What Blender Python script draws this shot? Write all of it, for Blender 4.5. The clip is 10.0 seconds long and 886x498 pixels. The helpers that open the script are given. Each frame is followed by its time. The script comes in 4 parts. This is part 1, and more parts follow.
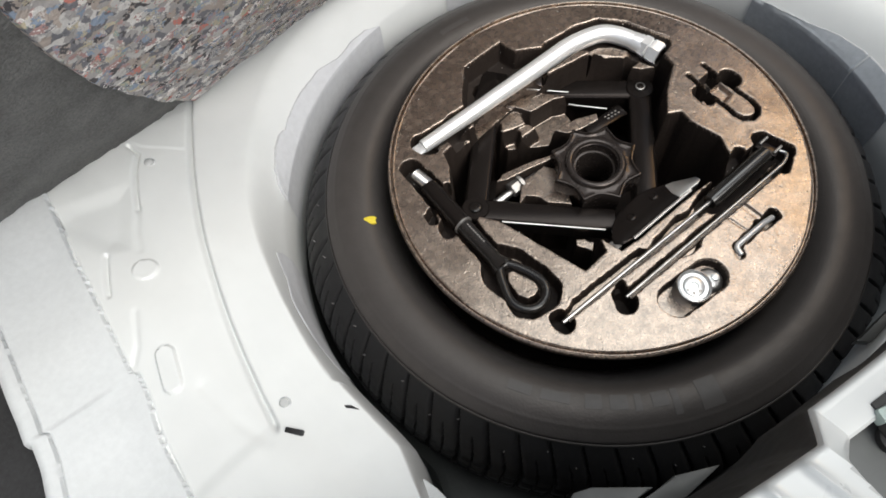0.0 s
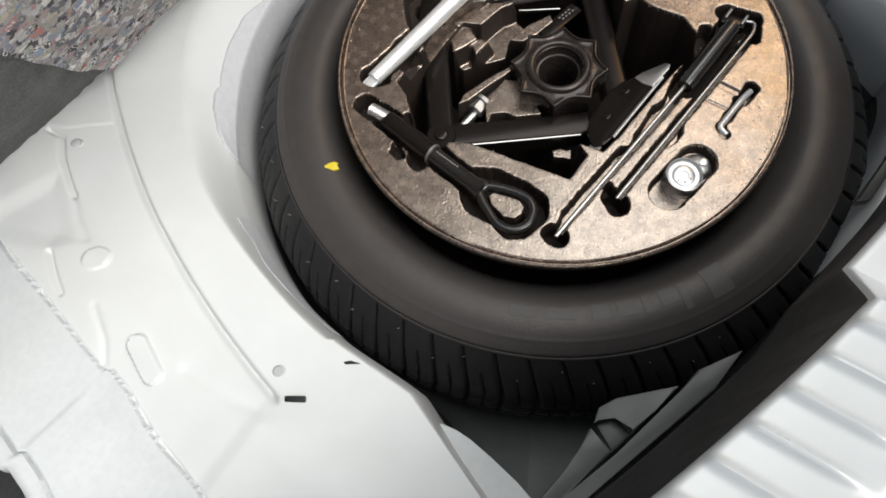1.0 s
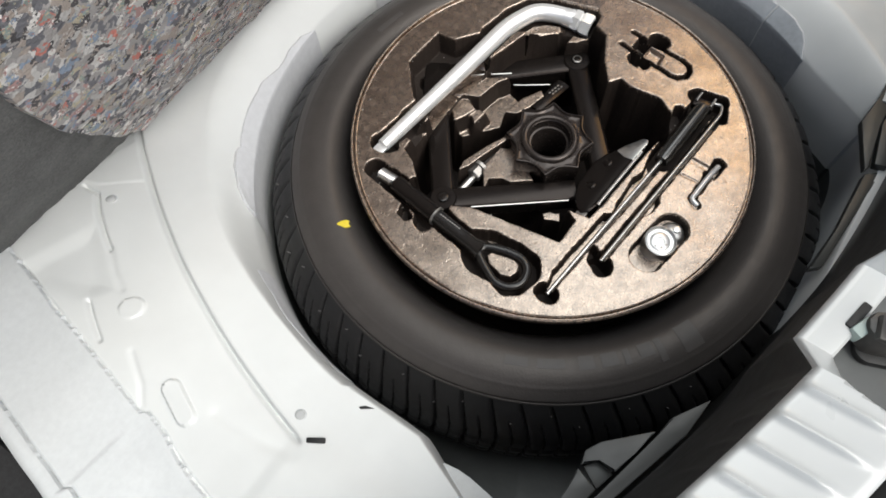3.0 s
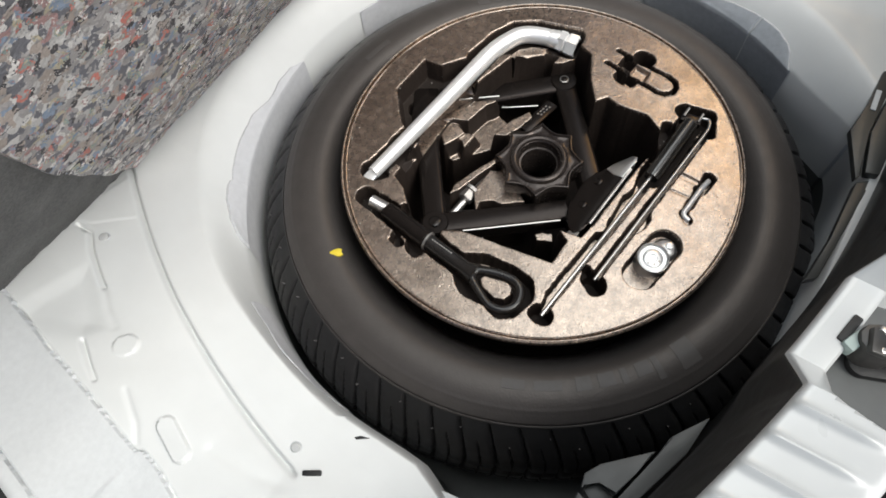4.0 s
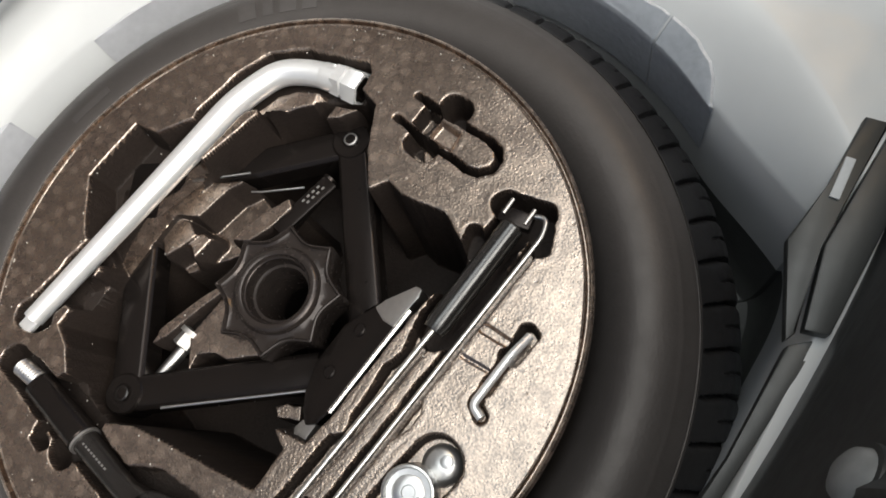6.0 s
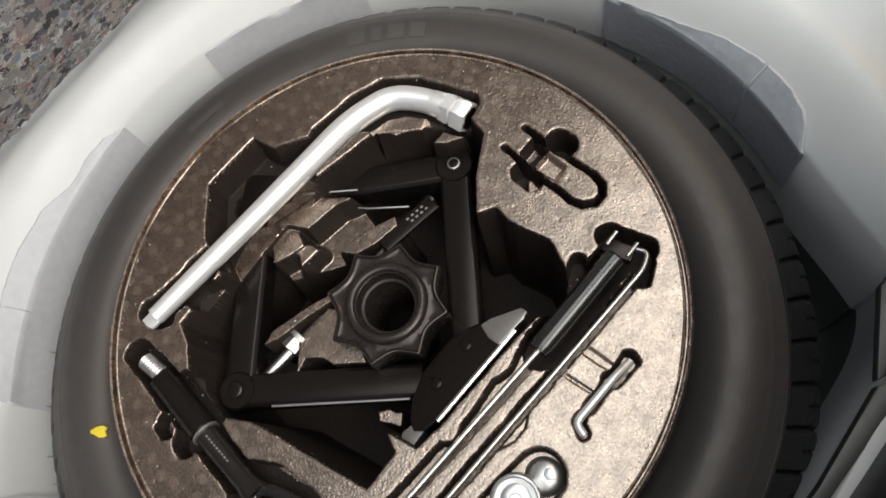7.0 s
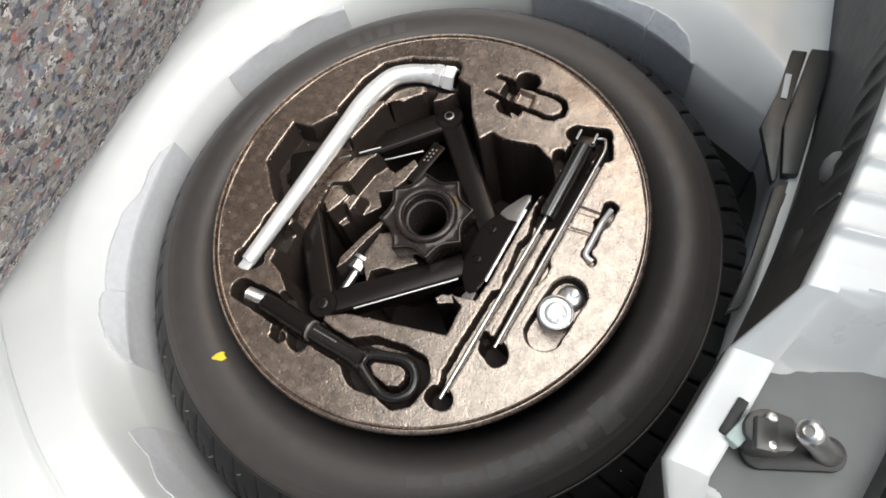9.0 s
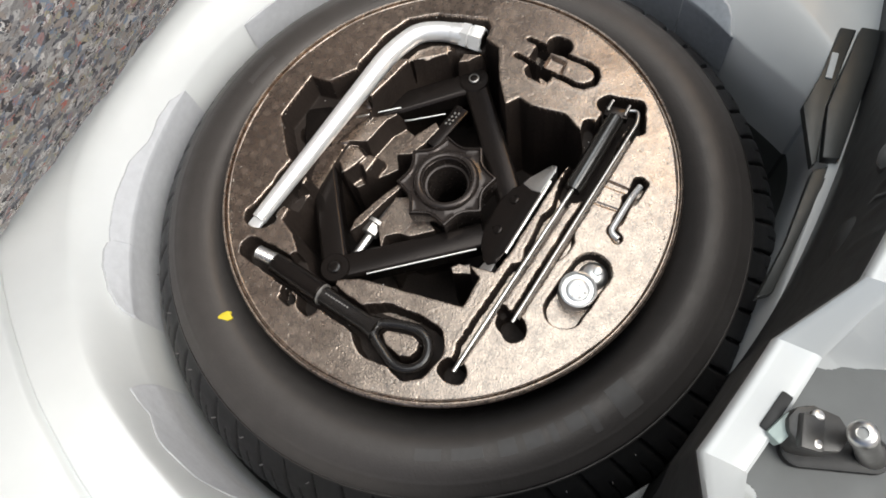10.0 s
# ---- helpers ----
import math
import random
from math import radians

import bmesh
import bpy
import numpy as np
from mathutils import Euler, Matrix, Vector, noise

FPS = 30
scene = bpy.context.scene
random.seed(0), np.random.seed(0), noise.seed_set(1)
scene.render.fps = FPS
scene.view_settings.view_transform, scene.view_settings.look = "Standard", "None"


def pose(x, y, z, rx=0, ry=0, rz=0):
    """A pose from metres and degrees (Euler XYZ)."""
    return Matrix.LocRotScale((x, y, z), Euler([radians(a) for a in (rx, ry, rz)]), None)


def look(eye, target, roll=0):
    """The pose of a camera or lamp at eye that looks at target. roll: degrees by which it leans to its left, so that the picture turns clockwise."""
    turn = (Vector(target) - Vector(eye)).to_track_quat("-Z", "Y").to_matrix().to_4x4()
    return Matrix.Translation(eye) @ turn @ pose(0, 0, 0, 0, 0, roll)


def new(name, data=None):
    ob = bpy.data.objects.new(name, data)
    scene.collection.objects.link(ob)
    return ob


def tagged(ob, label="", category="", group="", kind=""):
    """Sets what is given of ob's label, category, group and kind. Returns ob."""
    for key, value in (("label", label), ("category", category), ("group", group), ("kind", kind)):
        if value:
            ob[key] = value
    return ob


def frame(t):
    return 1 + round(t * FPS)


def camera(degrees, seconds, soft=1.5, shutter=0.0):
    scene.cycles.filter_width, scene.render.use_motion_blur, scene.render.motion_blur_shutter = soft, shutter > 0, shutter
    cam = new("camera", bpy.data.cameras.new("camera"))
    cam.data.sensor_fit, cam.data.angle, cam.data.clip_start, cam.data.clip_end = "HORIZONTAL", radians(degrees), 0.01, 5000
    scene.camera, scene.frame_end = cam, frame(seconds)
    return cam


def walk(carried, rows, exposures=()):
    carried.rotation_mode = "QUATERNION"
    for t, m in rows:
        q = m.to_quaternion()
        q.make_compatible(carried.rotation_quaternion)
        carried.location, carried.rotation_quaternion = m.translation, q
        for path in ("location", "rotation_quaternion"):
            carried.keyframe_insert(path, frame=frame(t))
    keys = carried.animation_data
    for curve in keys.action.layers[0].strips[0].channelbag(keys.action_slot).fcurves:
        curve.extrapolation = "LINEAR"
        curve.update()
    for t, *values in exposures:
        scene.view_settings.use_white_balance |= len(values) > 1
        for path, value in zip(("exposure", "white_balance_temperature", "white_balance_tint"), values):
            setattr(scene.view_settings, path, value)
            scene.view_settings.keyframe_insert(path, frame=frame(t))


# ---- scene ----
cam = camera(66.78, 10.0, soft=1.7)
PATH = [
    (0, (-0.3783, -0.1991, 0.6126), (-0.1871, 0.0474, -0.0140), -8.36),
    (0.2, (-0.3833, -0.1925, 0.6135), (-0.1783, 0.0351, -0.0159), -9.85),
    (0.3, (-0.3925, -0.1887, 0.6054), (-0.1748, 0.0272, -0.0239), -8.22),
    (0.5, (-0.3989, -0.1928, 0.5928), (-0.1901, 0.0075, -0.0446), -8.87),
    (0.7, (-0.3982, -0.1914, 0.5843), (-0.1883, -0.0025, -0.0562), -8.41),
    (0.9, (-0.3989, -0.1843, 0.5685), (-0.2023, 0.0014, -0.0771), -9.95),
    (1, (-0.3944, -0.1824, 0.5642), (-0.2095, 0.0064, -0.0840), -12.26),
    (1.1, (-0.3935, -0.1791, 0.5604), (-0.2156, 0.0156, -0.0880), -14.46),
    (1.3, (-0.3900, -0.1704, 0.5666), (-0.2064, 0.0407, -0.0750), -14.62),
    (1.5, (-0.3895, -0.1681, 0.5737), (-0.1864, 0.0493, -0.0600), -12.46),
    (1.7, (-0.3909, -0.1647, 0.5799), (-0.1777, 0.0508, -0.0511), -10.20),
    (2, (-0.3932, -0.1676, 0.5905), (-0.1736, 0.0330, -0.0432), -7.84),
    (2.1, (-0.3954, -0.1627, 0.5984), (-0.1813, 0.0238, -0.0415), -6.87),
    (2.2, (-0.3974, -0.1645, 0.6088), (-0.1782, 0.0224, -0.0292), -6.44),
    (3.3, (-0.4125, -0.1627, 0.6405), (-0.1890, 0.0174, 0.0020), -5.03),
    (3.5, (-0.4135, -0.1648, 0.6410), (-0.1841, 0.0208, 0.0062), -6.12),
    (3.7, (-0.4054, -0.1702, 0.6395), (-0.1734, 0.0123, 0.0048), -6.12),
    (4, (-0.3967, -0.1726, 0.6411), (-0.1616, 0.0237, 0.0117), -8.03),
    (4.2, (-0.4004, -0.1692, 0.6360), (-0.1650, 0.0305, 0.0078), -7.97),
    (4.5, (-0.3745, -0.1703, 0.6355), (-0.1441, 0.0383, 0.0082), -10.92),
    (4.7, (-0.3319, -0.1823, 0.6207), (-0.0927, 0.0251, -0.0036), -11.40),
    (4.8, (-0.3125, -0.1971, 0.6083), (-0.0693, 0.0114, -0.0141), -11.09),
    (5, (-0.2562, -0.2333, 0.5816), (-0.0491, -0.0075, -0.0477), -17.18),
    (5.1, (-0.2132, -0.2479, 0.5532), (-0.0209, -0.0100, -0.0764), -19.52),
    (5.2, (-0.1835, -0.2522, 0.5313), (0.0042, -0.0210, -0.1021), -19.06),
    (5.3, (-0.1483, -0.2647, 0.5005), (0.0250, -0.0420, -0.1401), -20.16),
    (5.4, (-0.1092, -0.2738, 0.4657), (0.0306, -0.0484, -0.1822), -26.59),
    (5.5, (-0.0713, -0.2693, 0.4505), (0.0401, -0.0529, -0.2059), -31.51),
    (5.6, (-0.0369, -0.2678, 0.4327), (0.0642, -0.0518, -0.2254), -34.03),
    (5.7, (-0.0119, -0.2667, 0.4191), (0.1181, -0.0445, -0.2319), -28.99),
    (6.8, (0.0049, -0.1999, 0.4553), (0.1170, 0.0587, -0.1854), -31.31),
    (6.9, (-0.0150, -0.2012, 0.4628), (0.1005, 0.0553, -0.1782), -30.54),
    (7, (-0.0342, -0.2001, 0.4712), (0.0916, 0.0484, -0.1710), -28.36),
    (7.2, (-0.0655, -0.2007, 0.4920), (0.0689, 0.0358, -0.1530), -27.32),
    (7.3, (-0.1051, -0.2025, 0.5031), (0.0565, 0.0292, -0.1373), -23.69),
    (7.5, (-0.1804, -0.2056, 0.5192), (-0.0112, 0.0174, -0.1224), -24.27),
    (7.6, (-0.2144, -0.2048, 0.5304), (-0.0531, 0.0117, -0.1155), -26.18),
    (7.7, (-0.2379, -0.2110, 0.5404), (-0.0793, 0.0039, -0.1067), -27.43),
    (7.9, (-0.2581, -0.2170, 0.5548), (-0.0885, -0.0193, -0.0950), -23.52),
    (8, (-0.2616, -0.2231, 0.5608), (-0.0829, -0.0226, -0.0857), -23.31),
    (8.2, (-0.2583, -0.2260, 0.5742), (-0.0640, -0.0226, -0.0668), -22.83),
    (8.4, (-0.2572, -0.2259, 0.5859), (-0.0530, -0.0058, -0.0464), -23.07),
    (8.5, (-0.2547, -0.2261, 0.5902), (-0.0477, -0.0045, -0.0407), -23.26),
    (8.7, (-0.2510, -0.2331, 0.5934), (-0.0410, 0.0001, -0.0323), -24.80),
    (8.9, (-0.2439, -0.2372, 0.5964), (-0.0308, -0.0125, -0.0314), -23.62),
    (9, (-0.2421, -0.2398, 0.5950), (-0.0214, -0.0275, -0.0344), -21.35),
    (9.2, (-0.2438, -0.2493, 0.5874), (-0.0240, -0.0464, -0.0455), -20.28),
    (9.3, (-0.2437, -0.2462, 0.5848), (-0.0332, -0.0469, -0.0523), -20.78),
    (9.5, (-0.2417, -0.2372, 0.5872), (-0.0436, -0.0324, -0.0522), -22.23),
    (9.7, (-0.2405, -0.2270, 0.5877), (-0.0431, -0.0255, -0.0529), -21.01),
    (10, (-0.2422, -0.2144, 0.5757), (-0.0498, -0.0158, -0.0674), -20.14),
]
walk(cam, [(t, look(eye, target, roll)) for t, eye, target, roll in PATH], [(0, 0.0, 6200, 5), (4.5, 0.0, 6200, 5), (5.1, 0.06, 6270, 5), (5.5, 0.27, 6290, 5), (5.7, 0.25, 6290, 5), (6.8, -0.12, 6330, 5), (7.5, 0.05, 6260, 5), (8.2, 0.2, 6150, 5), (8.7, 0.28, 6150, 5), (10, 0.2, 6200, 5)])

# ---- light ----
world = bpy.data.worlds.new("sky")
scene.world = world
world.use_nodes = True
wn, wl = world.node_tree.nodes, world.node_tree.links
sky = wn.new("ShaderNodeTexSky")
sky.sky_type, sky.sun_disc = "NISHITA", False
sky.sun_elevation, sky.sun_rotation = radians(52), radians(180)
sky.air_density, sky.dust_density, sky.ozone_density = 0.7, 5.0, 0.3
wl.new(sky.outputs[0], wn["Background"].inputs[0])
wn["Background"].inputs[1].default_value = 0.105

sun = new("sun", bpy.data.lights.new("sun", "SUN"))
sun.data.energy, sun.data.angle, sun.data.color = 1.85, radians(38), (1.0, 0.965, 0.93)
sun.matrix_basis = look((0, -0.616 * 3, 0.788 * 3), (0, 0, 0))

over = new("overhead_fill", bpy.data.lights.new("overhead_fill", "AREA"))
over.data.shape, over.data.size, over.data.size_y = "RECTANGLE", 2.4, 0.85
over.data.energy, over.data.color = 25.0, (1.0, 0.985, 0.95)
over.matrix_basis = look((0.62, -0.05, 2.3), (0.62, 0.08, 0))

lamp = new("warm_side_fill", bpy.data.lights.new("warm_side_fill", "AREA"))
lamp.data.energy, lamp.data.size, lamp.data.color = 9.5, 0.6, (1.0, 0.58, 0.2)
lamp.matrix_basis = look((2.5, -0.17, 2.55), (0.15, -0.1, 0))


# ---- materials ----
def material(name, colour, rough=0.5, metal=0.0, vary=0.15, scale=40.0, bump=0.0, bump_scale=200.0, specular=0.5, coat=0.0, tint=None):
    """A Principled surface with colour variation at two scales and a fine relief."""
    m = bpy.data.materials.new(name)
    m.use_nodes = True
    n, l = m.node_tree.nodes, m.node_tree.links
    b = n["Principled BSDF"]
    co = n.new("ShaderNodeTexCoord")
    big, small = n.new("ShaderNodeTexNoise"), n.new("ShaderNodeTexNoise")
    big.inputs["Scale"].default_value, small.inputs["Scale"].default_value = scale * 0.2, scale * 3
    big.inputs["Detail"].default_value, small.inputs["Detail"].default_value = 4, 3
    l.new(co.outputs["Object"], big.inputs["Vector"])
    l.new(co.outputs["Object"], small.inputs["Vector"])
    add = n.new("ShaderNodeMath")
    add.operation = "ADD"
    l.new(big.outputs[0], add.inputs[0])
    l.new(small.outputs[0], add.inputs[1])
    ramp = n.new("ShaderNodeMapRange")
    ramp.inputs["From Min"].default_value, ramp.inputs["From Max"].default_value = 0.6, 1.4
    l.new(add.outputs[0], ramp.inputs["Value"])
    mix = n.new("ShaderNodeMix")
    mix.data_type = "RGBA"
    other = tuple(c * (1 - vary) for c in colour)
    mix.inputs["A"].default_value, mix.inputs["B"].default_value = (*colour, 1), (*other, 1)
    l.new(ramp.outputs[0], mix.inputs["Factor"])
    l.new(mix.outputs["Result"], b.inputs["Base Color"])
    rr = n.new("ShaderNodeMapRange")
    rr.inputs["To Min"].default_value, rr.inputs["To Max"].default_value = max(rough - 0.08, 0.03), min(rough + 0.08, 1)
    l.new(small.outputs[0], rr.inputs["Value"])
    l.new(rr.outputs[0], b.inputs["Roughness"])
    b.inputs["Metallic"].default_value = metal
    b.inputs["Specular IOR Level"].default_value = specular
    b.inputs["Coat Weight"].default_value = coat
    if tint:
        b.inputs["Specular Tint"].default_value = (*tint, 1)
    b.inputs["Coat Roughness"].default_value = 0.15
    if bump:
        fine = n.new("ShaderNodeTexNoise")
        fine.inputs["Scale"].default_value, fine.inputs["Detail"].default_value = bump_scale, 5
        l.new(co.outputs["Object"], fine.inputs["Vector"])
        bp = n.new("ShaderNodeBump")
        bp.inputs["Strength"].default_value, bp.inputs["Distance"].default_value = bump, 0.002
        l.new(fine.outputs[0], bp.inputs["Height"])
        l.new(bp.outputs[0], b.inputs["Normal"])
    return m


def foam_material():
    """Moulded bead foam: beads in a cell pattern, a slight skin gloss."""
    m = material("bead_foam", (0.0235, 0.0152, 0.0113), 0.28, vary=0.5, scale=60, specular=1.0)
    n, l = m.node_tree.nodes, m.node_tree.links
    b = n["Principled BSDF"]
    co = n.new("ShaderNodeTexCoord")
    cells = n.new("ShaderNodeTexVoronoi")
    cells.inputs["Scale"].default_value = 640
    noise_t = n.new("ShaderNodeTexNoise")
    noise_t.inputs["Scale"].default_value, noise_t.inputs["Detail"].default_value = 300, 8
    l.new(co.outputs["Object"], cells.inputs["Vector"])
    l.new(co.outputs["Object"], noise_t.inputs["Vector"])
    add = n.new("ShaderNodeMath")
    add.operation = "ADD"
    l.new(cells.outputs["Distance"], add.inputs[0])
    l.new(noise_t.outputs[0], add.inputs[1])
    bp = n.new("ShaderNodeBump")
    bp.inputs["Strength"].default_value, bp.inputs["Distance"].default_value = 0.3, 0.0006
    l.new(add.outputs[0], bp.inputs["Height"])
    l.new(bp.outputs[0], b.inputs["Normal"])
    b.inputs["IOR"].default_value = 2.3
    b.inputs["Coat Weight"].default_value, b.inputs["Coat Roughness"].default_value, b.inputs["Coat IOR"].default_value = 1.0, 0.28, 1.8
    b.inputs["Specular Tint"].default_value = (1.0, 0.835, 0.69, 1)
    b.inputs["Coat Tint"].default_value = (1.0, 0.925, 0.86, 1)
    speck = n.new("ShaderNodeTexNoise")
    speck.inputs["Scale"].default_value, speck.inputs["Detail"].default_value = 620, 3
    l.new(co.outputs["Object"], speck.inputs["Vector"])
    patch = n.new("ShaderNodeTexNoise")
    patch.inputs["Scale"].default_value, patch.inputs["Detail"].default_value, patch.inputs["Roughness"].default_value = 70, 6, 0.7
    l.new(co.outputs["Object"], patch.inputs["Vector"])
    both = n.new("ShaderNodeMath")
    both.operation = "ADD"
    l.new(speck.outputs[0], both.inputs[0])
    l.new(patch.outputs[0], both.inputs[1])
    gain = n.new("ShaderNodeMapRange")
    gain.inputs["From Min"].default_value, gain.inputs["From Max"].default_value = 0.75, 1.25
    gain.inputs["To Min"].default_value, gain.inputs["To Max"].default_value = 0.38, 1.35
    l.new(both.outputs[0], gain.inputs["Value"])
    l.new(gain.outputs[0], b.inputs["Specular IOR Level"])
    # pale steam-vent dots of the mould
    dots = n.new("ShaderNodeTexVoronoi")
    dots.voronoi_dimensions = "2D"
    dots.inputs["Scale"].default_value, dots.inputs["Randomness"].default_value = 60, 0.6
    l.new(co.outputs["Object"], dots.inputs["Vector"])
    mask = n.new("ShaderNodeMapRange")
    mask.inputs["From Min"].default_value, mask.inputs["From Max"].default_value = 0.27, 0.2
    mask.inputs["To Max"].default_value = 0.75
    l.new(dots.outputs["Distance"], mask.inputs["Value"])
    tone = n.new("ShaderNodeMix")
    tone.data_type = "RGBA"
    tone.inputs["B"].default_value = (0.092, 0.074, 0.062, 1)
    l.new(b.inputs["Base Color"].links[0].from_socket, tone.inputs["A"])
    l.new(mask.outputs[0], tone.inputs["Factor"])
    l.new(tone.outputs["Result"], b.inputs["Base Color"])
    return m


def felt_material():
    """Recycled felt: small flecks of many colours in a grey mass."""
    m = material("recycled_felt", (0.58, 0.56, 0.545), 0.95, vary=0.5, scale=60, bump=0.9, bump_scale=300, specular=0.1)
    n, l = m.node_tree.nodes, m.node_tree.links
    b = n["Principled BSDF"]
    co = n.new("ShaderNodeTexCoord")
    warp = n.new("ShaderNodeTexNoise")
    warp.inputs["Scale"].default_value, warp.inputs["Detail"].default_value = 120, 3
    l.new(co.outputs["Object"], warp.inputs["Vector"])
    mixv = n.new("ShaderNodeMix")
    mixv.data_type = "RGBA"
    mixv.inputs["Factor"].default_value = 0.018
    l.new(co.outputs["Object"], mixv.inputs["A"])
    l.new(warp.outputs["Color"], mixv.inputs["B"])
    cells = n.new("ShaderNodeTexVoronoi")
    cells.inputs["Scale"].default_value = 150
    l.new(mixv.outputs["Result"], cells.inputs["Vector"])
    sep = n.new("ShaderNodeSeparateColor")
    l.new(cells.outputs["Color"], sep.inputs[0])
    ramp = n.new("ShaderNodeValToRGB")
    cr = ramp.color_ramp
    cr.interpolation = "CONSTANT"
    stops = [(0, (0.42, 0.4, 0.395)), (0.18, (0.58, 0.565, 0.55)), (0.3, (0.2, 0.2, 0.22)), (0.46, (0.7, 0.68, 0.66)), (0.54, (0.45, 0.39, 0.35)),
             (0.66, (0.1, 0.095, 0.1)), (0.74, (0.88, 0.85, 0.82)), (0.79, (0.46, 0.3, 0.29)), (0.84, (0.3, 0.36, 0.46)), (0.905, (0.56, 0.5, 0.37)), (0.95, (0.31, 0.38, 0.36)), (0.98, (0.62, 0.24, 0.2))]
    cr.elements[0].color = (*stops[0][1], 1)
    cr.elements[1].position, cr.elements[1].color = stops[1][0], (*stops[1][1], 1)
    for p, c in stops[2:]:
        cr.elements.new(p).color = (*c, 1)
    # fibres blur the flecks into one another
    fuzz = n.new("ShaderNodeTexNoise")
    fuzz.inputs["Scale"].default_value, fuzz.inputs["Detail"].default_value = 420, 6
    l.new(co.outputs["Object"], fuzz.inputs["Vector"])
    jitter = n.new("ShaderNodeMath")
    jitter.operation, jitter.inputs[1].default_value = "MULTIPLY_ADD", 0.16
    l.new(fuzz.outputs[0], jitter.inputs[0])
    l.new(sep.outputs[0], jitter.inputs[2])
    shift = n.new("ShaderNodeMath")
    shift.operation, shift.inputs[1].default_value = "SUBTRACT", 0.08
    l.new(jitter.outputs[0], shift.inputs[0])
    l.new(shift.outputs[0], ramp.inputs[0])
    mass = n.new("ShaderNodeMix")
    mass.data_type = "RGBA"
    mass.inputs["Factor"].default_value = 0.97
    old = b.inputs["Base Color"].links[0].from_socket
    l.new(old, mass.inputs["A"])
    l.new(ramp.outputs[0], mass.inputs["B"])
    l.new(mass.outputs["Result"], b.inputs["Base Color"])
    return m


WHITE = material("white_car_paint", (0.73, 0.745, 0.74), 0.42, vary=0.06, scale=12, bump=0.03, bump_scale=90, coat=0.12)
SEALED = material("seam_sealant", (0.67, 0.69, 0.7), 0.6, vary=0.12, scale=60, bump=0.3, bump_scale=120)
PALE_PAD = material("pale_sound_pad", (0.66, 0.67, 0.695), 0.5, vary=0.16, scale=40, bump=0.15, bump_scale=140)
PAD = material("grey_sound_pad", (0.48, 0.51, 0.545), 0.55, vary=0.25, scale=50, bump=0.25, bump_scale=180)
DARK_STEEL = material("grey_primed_steel", (0.05, 0.052, 0.05), 0.4, vary=0.2, scale=30, bump=0.05)
SILL_FACE = material("shaded_grey_panel", (0.02, 0.0215, 0.022), 0.5, vary=0.3, scale=25, bump=0.08)
SILL_DIMMED = material("dimmed_sill_white", (0.54, 0.555, 0.555), 0.3, vary=0.06, scale=12, bump=0.03, bump_scale=90, coat=0.4)
WELL_SHADE = material("well_shade_grey", (0.1, 0.105, 0.102), 0.45, vary=0.25, scale=15, bump=0.1)
PANEL_GREY = material("pale_grey_plastic", (0.2, 0.205, 0.205), 0.45, vary=0.3, scale=70, bump=0.1)
GREY_SHEET = material("grey_sheet_steel", (0.1, 0.104, 0.104), 0.45, vary=0.2, scale=20, bump=0.05)
GREY_PLASTIC = material("dark_grey_plastic", (0.06, 0.057, 0.053), 0.4, vary=0.3, scale=80, bump=0.05)
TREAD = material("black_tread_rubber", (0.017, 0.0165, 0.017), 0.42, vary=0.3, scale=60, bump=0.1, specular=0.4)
BLACK_TRIM = material("black_trim", (0.009, 0.009, 0.0095), 0.55, vary=0.3, scale=40, bump=0.1)
RUBBER = material("tyre_rubber", (0.06, 0.0545, 0.052), 0.44, vary=0.25, scale=25, bump=0.12, bump_scale=350, specular=0.5, tint=(1.0, 0.93, 0.88))
MARKS = material("raised_rubber_marks", (0.07, 0.064, 0.061), 0.5, vary=0.1, scale=60)
NIB = material("pale_rubber_nib", (0.2, 0.19, 0.19), 0.6, vary=0.2, scale=200)
WORN_ENAMEL = material("worn_enamel", (0.018, 0.0155, 0.014), 0.24, vary=0.4, scale=90, bump=0.02, bump_scale=250, specular=0.5)
FOAM = foam_material()
FOAM_SHADED = material("cut_shaded_foam", (0.03, 0.0215, 0.0172), 0.65, vary=0.5, scale=90, bump=0.4, bump_scale=500, specular=0.25)
FELT = felt_material()
BACKING = material("dark_grey_carpet", (0.2, 0.2, 0.196), 0.95, vary=0.5, scale=120, bump=0.8, bump_scale=500, specular=0.1)
BLACK_PAINT = material("black_enamel", (0.0095, 0.0078, 0.007), 0.24, vary=0.4, scale=60, bump=0.02, bump_scale=250, specular=0.3, tint=(1.0, 0.86, 0.8))
BLACK_PLASTIC = material("black_plastic", (0.022, 0.0178, 0.0158), 0.25, vary=0.2, scale=80, bump=0.03, specular=0.55, tint=(1.0, 0.88, 0.83))
GLOSS_BLACK = material("gloss_black_tube", (0.016, 0.0145, 0.013), 0.24, vary=0.2, scale=80, specular=0.9)
CHROME = material("satin_chrome", (0.9, 0.895, 0.885), 0.32, metal=0.55, vary=0.08, scale=60, bump=0.02)
ZINC = material("zinc_steel", (0.68, 0.66, 0.63), 0.34, metal=1.0, vary=0.15, scale=90, bump=0.05)
ALLOY = material("machined_alloy", (0.7, 0.7, 0.69), 0.36, metal=0.95, vary=0.08, scale=150, bump=0.05)
YELLOW = material("yellow_paint_mark", (0.75, 0.6, 0.04), 0.5, vary=0.2, scale=200)
RED = material("red_paint_mark", (0.8, 0.16, 0.08), 0.5, vary=0.15, scale=200)
